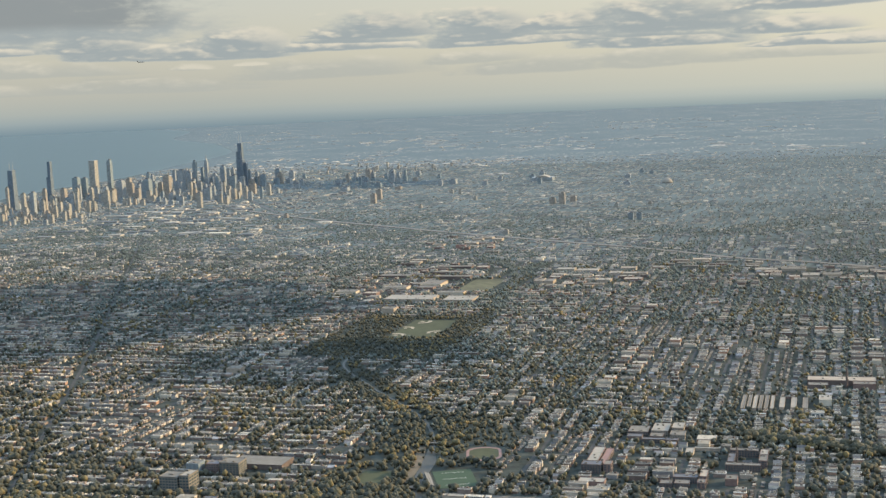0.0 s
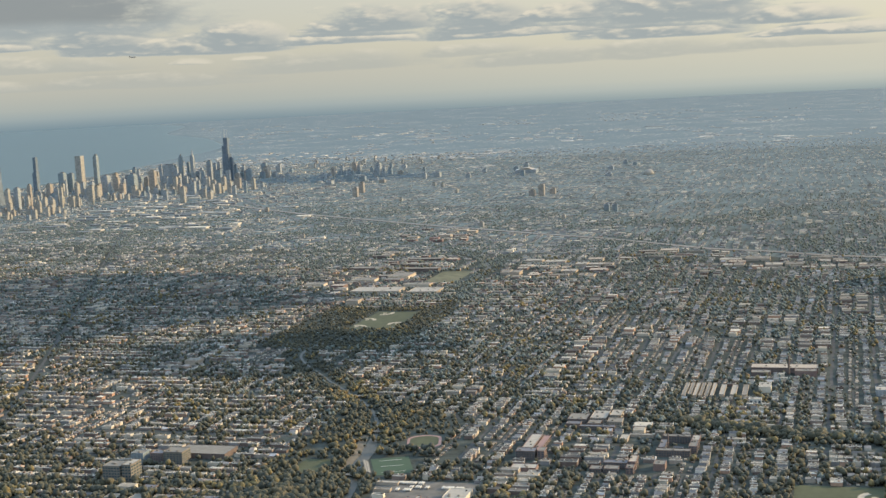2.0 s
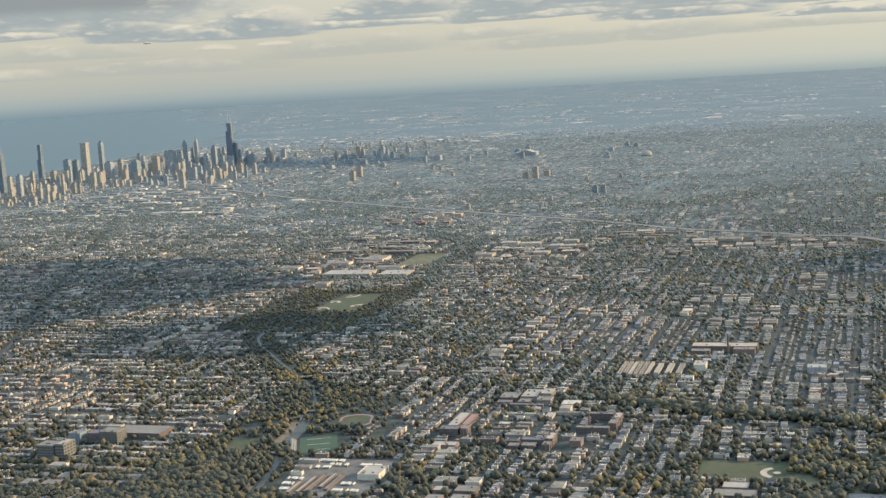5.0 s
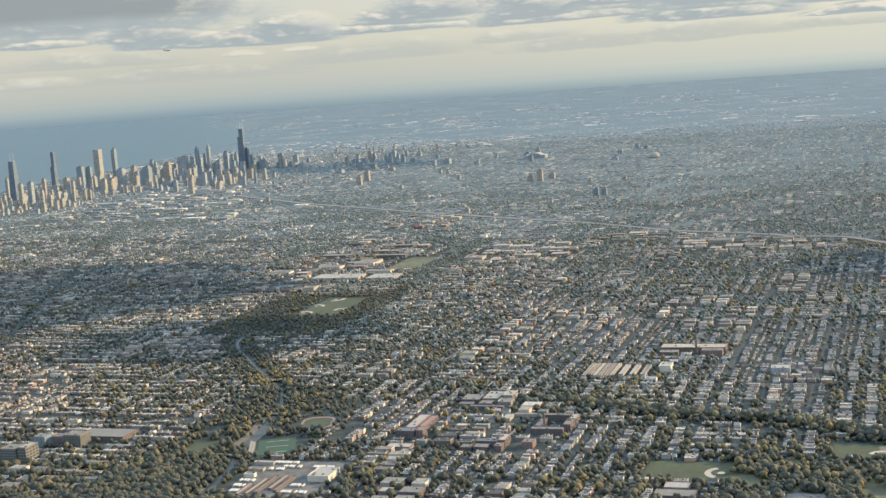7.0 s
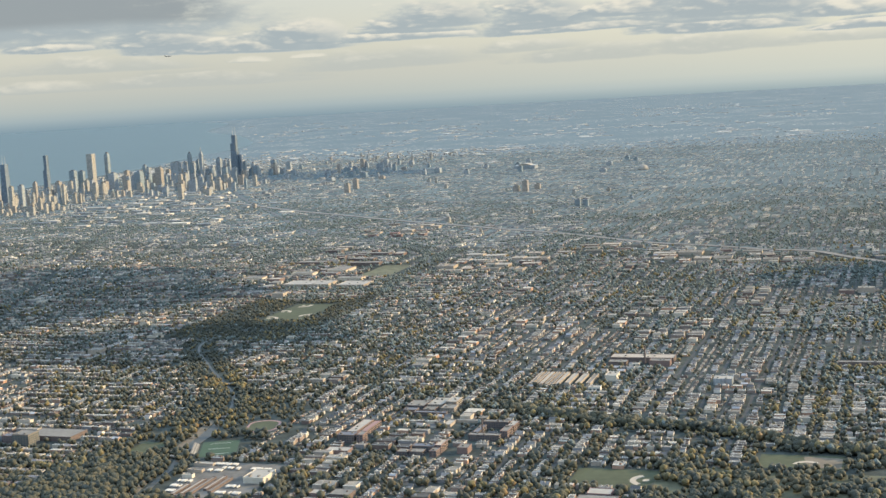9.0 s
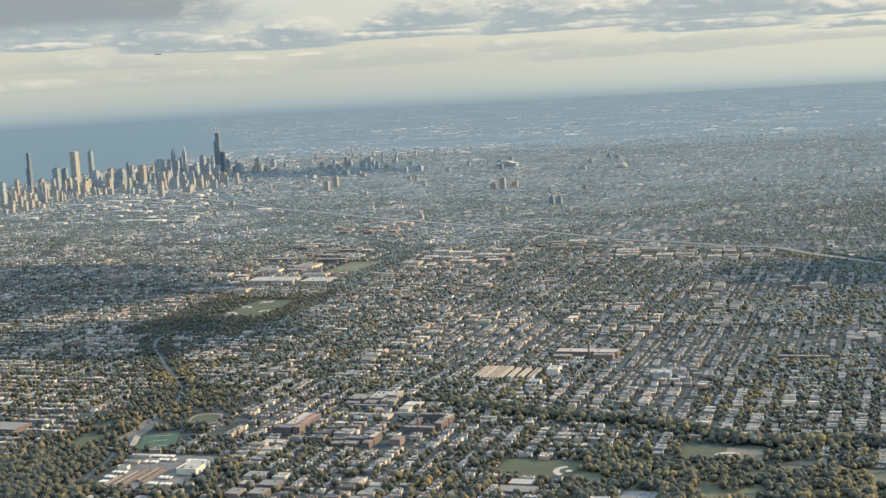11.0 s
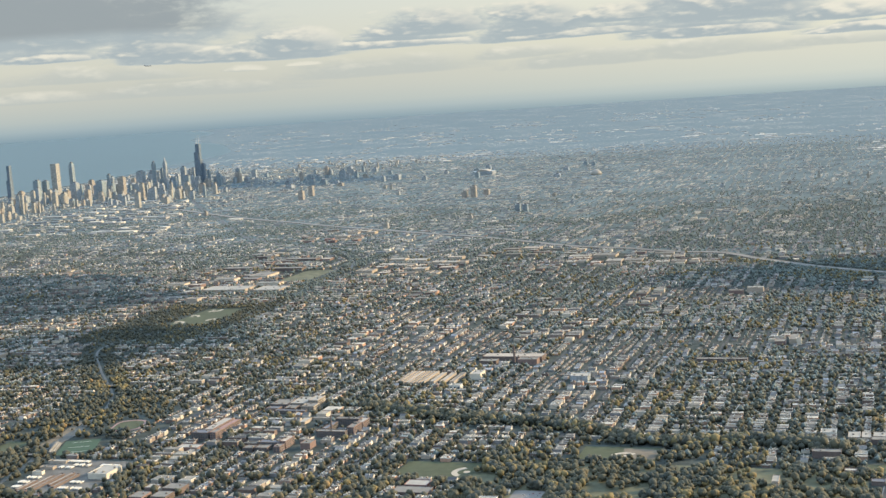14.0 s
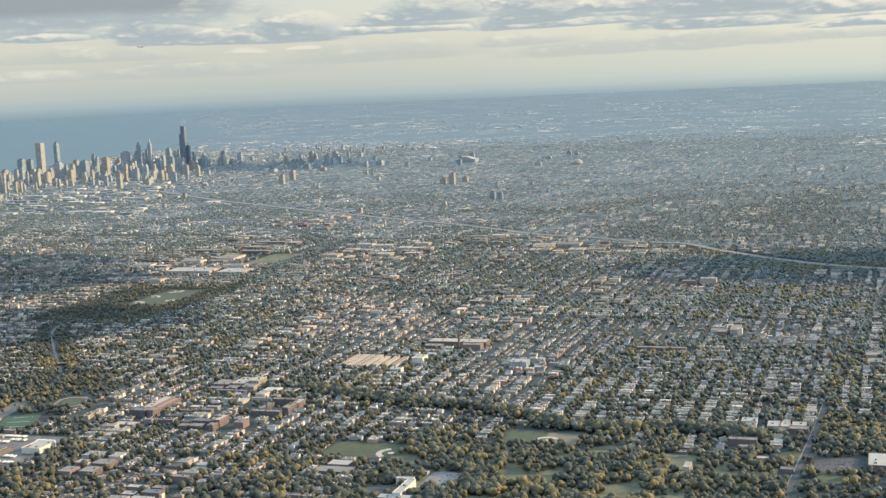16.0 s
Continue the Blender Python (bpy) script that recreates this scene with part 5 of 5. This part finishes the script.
def canopy(name, sel, detail, mat, label):
    """Crowns of many trees: a lumpy main mass with smaller ones at its sides."""
    x, y, r = TX[sel], TY[sel], TR[sel]
    n = len(x)
    hue = rng.random(n)
    tall = rng.uniform(0.85, 1.25, n)
    c = np.stack([x, y, r * 1.12 * tall], 1)
    if detail == 2:
        form, faces, lumps, rough = BALL, BALL_F, 2, 0.34
    elif detail == 1:
        form, faces, lumps, rough = ICO, ICO_F, 1, 0.34
    else:
        form, faces, lumps, rough = OCT, OCT_F, 0 if detail < 0 else 1, 0.25
    main = 0.9 * form[None] * (1 + rough * rng.uniform(-1, 1, (n, len(form), 1))) * r[:, None, None]
    main[:, :, 2] *= tall[:, None]
    v = [(main + c[:, None]).reshape(-1, 3)]
    f = [(faces[None] + len(form) * np.arange(n)[:, None, None]).reshape(-1, 3)]
    h = [np.repeat(hue, len(form))]
    side_form, side_faces = (ICO, ICO_F) if detail > 0 else (OCT, OCT_F)
    for _ in range(lumps):
        a = rng.uniform(0, 2 * np.pi, n)
        away = r * rng.uniform(0.4, 0.65, n)
        q = np.stack([x + np.cos(a) * away, y + np.sin(a) * away, r * rng.uniform(0.8, 1.6, n)], 1)
        sv, sf = clumps(q, r * rng.uniform(0.45, 0.62, n), 0.26, side_form, side_faces)
        f.append(sf + sum(len(k) for k in v))
        v.append(sv)
        h.append(np.repeat(np.clip(hue + rng.uniform(-0.12, 0.12, n), 0, 1), len(side_form)))
    me = mesh_from(name, np.concatenate(v), np.concatenate(f), [mat], smooth=True)
    me.attributes.new("hue", "FLOAT", "POINT").data.foreach_set("value", np.concatenate(h).astype(np.float32))
    tagged(new(name, me), label, "trees", kind="stuff")


near_order = np.argsort(TY + 0.16 * TX)
single = np.array([i for i in near_order if -125 < TX[i] < 118][:300])
alone = np.zeros(len(TX), bool)
alone[single] = True
# trees that get the haze-painted leaves: more with distance and towards the west
HAZED = rng.random(len(TX)) < np.interp(TY + 0.18 * (TX + 150), [280, 400, 570], [0.0, 0.55, 1.0]) * np.where(wooded(TX, TY) & (TY < 470), 0.1, 1.0)
for gold, mat, word in ((False, M_LEAF, "green"), (True, M_AUTUMN, "yellow autumn")):
    g = (GOLD == gold) & ~alone
    thick = g & (~HAZED | gold)
    canopy("tree_canopy", g & (TY < 240), 2, mat, "many " + word + " park and street trees")
    canopy("tree_canopy", thick & (TY >= 240) & (TY < 350), 1, mat, "many " + word + " street trees")
    canopy("tree_canopy", thick & (TY >= 350), 0, mat, "many " + word + " trees between houses")
# trees wearing the haze-painted leaves
thin = HAZED & ~GOLD & ~alone & (TY >= 240)
canopy("tree_canopy", thin & (TY < 560), 0, M_LEAF_HAZED, "many haze-paled trees between houses")
canopy("tree_canopy", thin & (TY >= 560), -1, M_LEAF_HAZED, "far haze-paled trees between houses")
trunks = (TY < 222) & ~alone
nt = trunks.sum()
tagged(new("tree_trunks", box_mesh("tree_trunks", TX[trunks], TY[trunks], np.full(nt, -0.05), np.full(nt, 0.09), np.full(nt, 0.09), TR[trunks] * 1.1, M_BARK, M_BARK)),
       "brown trunks of many trees", "trunks", kind="stuff")


def tree_kind(gold):
    """One tree: a tapered trunk, limbs and a crown of many clumps."""
    ob = thing("tree", 0, 0, -50, ("yellow autumn" if gold else "dark green leafy") + " tree beside houses", "tree", "single trees")
    bm = tube(bmesh.new(), 0, 0, -0.05, 0.07, 0.04, 1.0, 7)
    part("trunk", bm, M_BARK, ob)
    for a in range(4):
        bm = bmesh.new()
        bmesh.ops.create_cone(bm, cap_ends=True, segments=5, radius1=0.035, radius2=0.012, depth=0.7,
                              matrix=pose(0, 0, 0.75, 0, 0, a * 90 + 20) @ pose(0.22, 0, 0.15, 0, 50, 0))
        part("limb", bm, M_BARK, ob)
    k = 22
    a, s, z = rng.uniform(0, 6.28, k), 0.62 * rng.random(k) ** 0.6, rng.uniform(0.6, 1.6, k)
    s = s * np.sqrt(np.clip(1 - ((z - 1.1) / 0.75) ** 2, 0.05, 1))
    v, f = clumps(np.stack([np.cos(a) * s, np.sin(a) * s, z], 1), rng.uniform(0.18, 0.36, k), 0.35)
    me = mesh_from("crown", v, f, [M_AUTUMN if gold else M_LEAF], smooth=True)
    me.attributes.new("hue", "FLOAT", "POINT").data.foreach_set("value", np.full(len(v), rng.random(), dtype=np.float32))
    crown = new("crown", me)
    crown.parent = ob
    return ob


kinds = {False: [tree_kind(False) for _ in range(4)], True: [tree_kind(True) for _ in range(2)]}
used = set()
for i in single:
    options = kinds[bool(GOLD[i])]
    first = options[int(i) % len(options)]
    m = pose(float(TX[i]), float(TY[i]), 0, 0, 0, float(i * 37 % 360))
    if first not in used:
        used.add(first)
        first.matrix_world = m
    else:
        copy_thing(first, m)
for group in kinds.values():
    for ob in group:
        if ob not in used:
            for child in list(ob.children):
                bpy.data.objects.remove(child)
            bpy.data.objects.remove(ob)


# ---- parked cars ----
def parked_car(x, y, turn, mat, word):
    ob = thing("car", x, y, 0.05, word + " parked car on asphalt", "car", "parked cars", turn)
    part("body", block(bmesh.new(), 0, 0, 0.03, 0.18, 0.45, 0.07, 0, 0.015), mat, ob)
    part("cabin", block(bmesh.new(), 0, -0.02, 0.1, 0.16, 0.24, 0.05, 0, 0.015), M_GLASS, ob)
    for sx in (-0.08, 0.08):
        for sy in (-0.14, 0.14):
            bm = bmesh.new()
            bmesh.ops.create_cone(bm, cap_ends=True, segments=8, radius1=0.033, radius2=0.033, depth=0.03, matrix=pose(sx, sy, 0.033, 0, 90, 0))
            part("wheel", bm, M_DARK_ROOF, ob)


M_CAR_GREY = plain("grey_car_paint", (0.22, 0.23, 0.25), 0.35, 0.05)
M_CAR_RED = plain("red_car_paint", (0.32, 0.05, 0.04), 0.35, 0.05)
for r in range(4):
    for c in range(22):
        if dice.random() < 0.5:
            mat, word = dice.choice(((M_WHITE, "white"), (M_WHITE, "white"), (M_CAR_GREY, "grey"), (M_CAR_RED, "red")))
            parked_car(104.6 + c * 0.31, 252.6 + r * 1.7, 0, mat, word)
for c in range(14):
    mat, word = dice.choice(((M_WHITE, "white"), (M_CAR_GREY, "grey"), (M_CAR_RED, "red")))
    parked_car(33.4 + dice.uniform(0, 5), 229.6 + dice.uniform(0, 8), 90, mat, word)


# ---- clouds above and beyond the view, in the sun's way ----
def cloud(x, y, z, w, d, seed):
    """A flat-bottomed heap of vapour."""
    r = np.random.default_rng(seed)
    k = 70
    a, s = r.uniform(0, 6.28, k), np.sqrt(r.random(k))
    c = np.stack([np.cos(a) * s * w / 2, np.sin(a) * s * d / 2, (1 - s) * 10 + r.uniform(-2, 4, k)], 1)
    v, f = clumps(c, r.uniform(0.10, 0.22, k) * min(w, d), 0.3)
    v[:, 2] = np.where(v[:, 2] < -4, -4 + 0.15 * (v[:, 2] + 4), v[:, 2])
    ob = new("cloud", mesh_from("cloud", v, f, [M_CLOUD]))
    ob.location = (x, y, z)
    tagged(ob, "grey flat-bottomed cumulus cloud in the sky", "cloud", "clouds")


def shade_from(x, y, h):
    """Where a cloud at height h hangs whose shade falls at x, y."""
    return x + SUN_DIR.x / SUN_DIR.z * h, y + SUN_DIR.y / SUN_DIR.z * h, h


cloud(*shade_from(-305, 450, 150), 205, 165, 1)
cloud(*shade_from(-146, 376, 150), 78, 50, 2)
cloud(*shade_from(112, 515, 150), 135, 60, 3)
cloud(*shade_from(-450, 1170, 220), 230, 90, 4)


# ---- the airliner ----
def airliner():
    # larger than the city's scale, and placed to fit the camera's view
    ob = thing("airliner", -1295, 2333, 170, "dark airliner far off in the sky", "aeroplane", turn=30)
    bm = bmesh.new()
    bmesh.ops.create_uvsphere(bm, u_segments=12, v_segments=10, radius=1.0, matrix=Matrix.Diagonal((7.0, 0.75, 0.8, 1)))
    part("fuselage", bm, M_AIRLINER, ob)
    for s in (-1, 1):
        bm = bmesh.new()
        pts = [(1.4, 0.4 * s), (-0.6, 0.4 * s), (-2.6, 6.4 * s), (-1.9, 6.4 * s)]
        top = [bm.verts.new((x, y, -0.1 + 0.1 * abs(y) * 0.3)) for x, y in pts]
        low = [bm.verts.new((x, y, -0.3 + 0.1 * abs(y) * 0.3)) for x, y in pts]
        bm.faces.new(top)
        bm.faces.new(low[::-1])
        for i in range(4):
            bm.faces.new((top[i], top[(i + 1) % 4], low[(i + 1) % 4], low[i]))
        part("wing", bm, M_AIRLINER, ob)
        part("tailplane", block(bmesh.new(), -6.0, 1.2 * s, 0.3, 0.9, 2.0, 0.12), M_AIRLINER, ob)
        bm = bmesh.new()
        bmesh.ops.create_cone(bm, cap_ends=True, segments=10, radius1=0.42, radius2=0.36, depth=1.6, matrix=pose(0.6, 2.2 * s, -0.6, 0, 90, 0))
        part("engine", bm, M_AIRLINER, ob)
    bm = bmesh.new()
    pts = [(-4.6, 0.4), (-6.6, 0.4), (-7.0, 2.8), (-6.2, 2.8)]
    a = [bm.verts.new((x, -0.08, z)) for x, z in pts]
    b = [bm.verts.new((x, 0.08, z)) for x, z in pts]
    bm.faces.new(a)
    bm.faces.new(b[::-1])
    for i in range(4):
        bm.faces.new((a[i], a[(i + 1) % 4], b[(i + 1) % 4], b[i]))
    part("tail_fin", bm, M_AIRLINER, ob)


airliner()
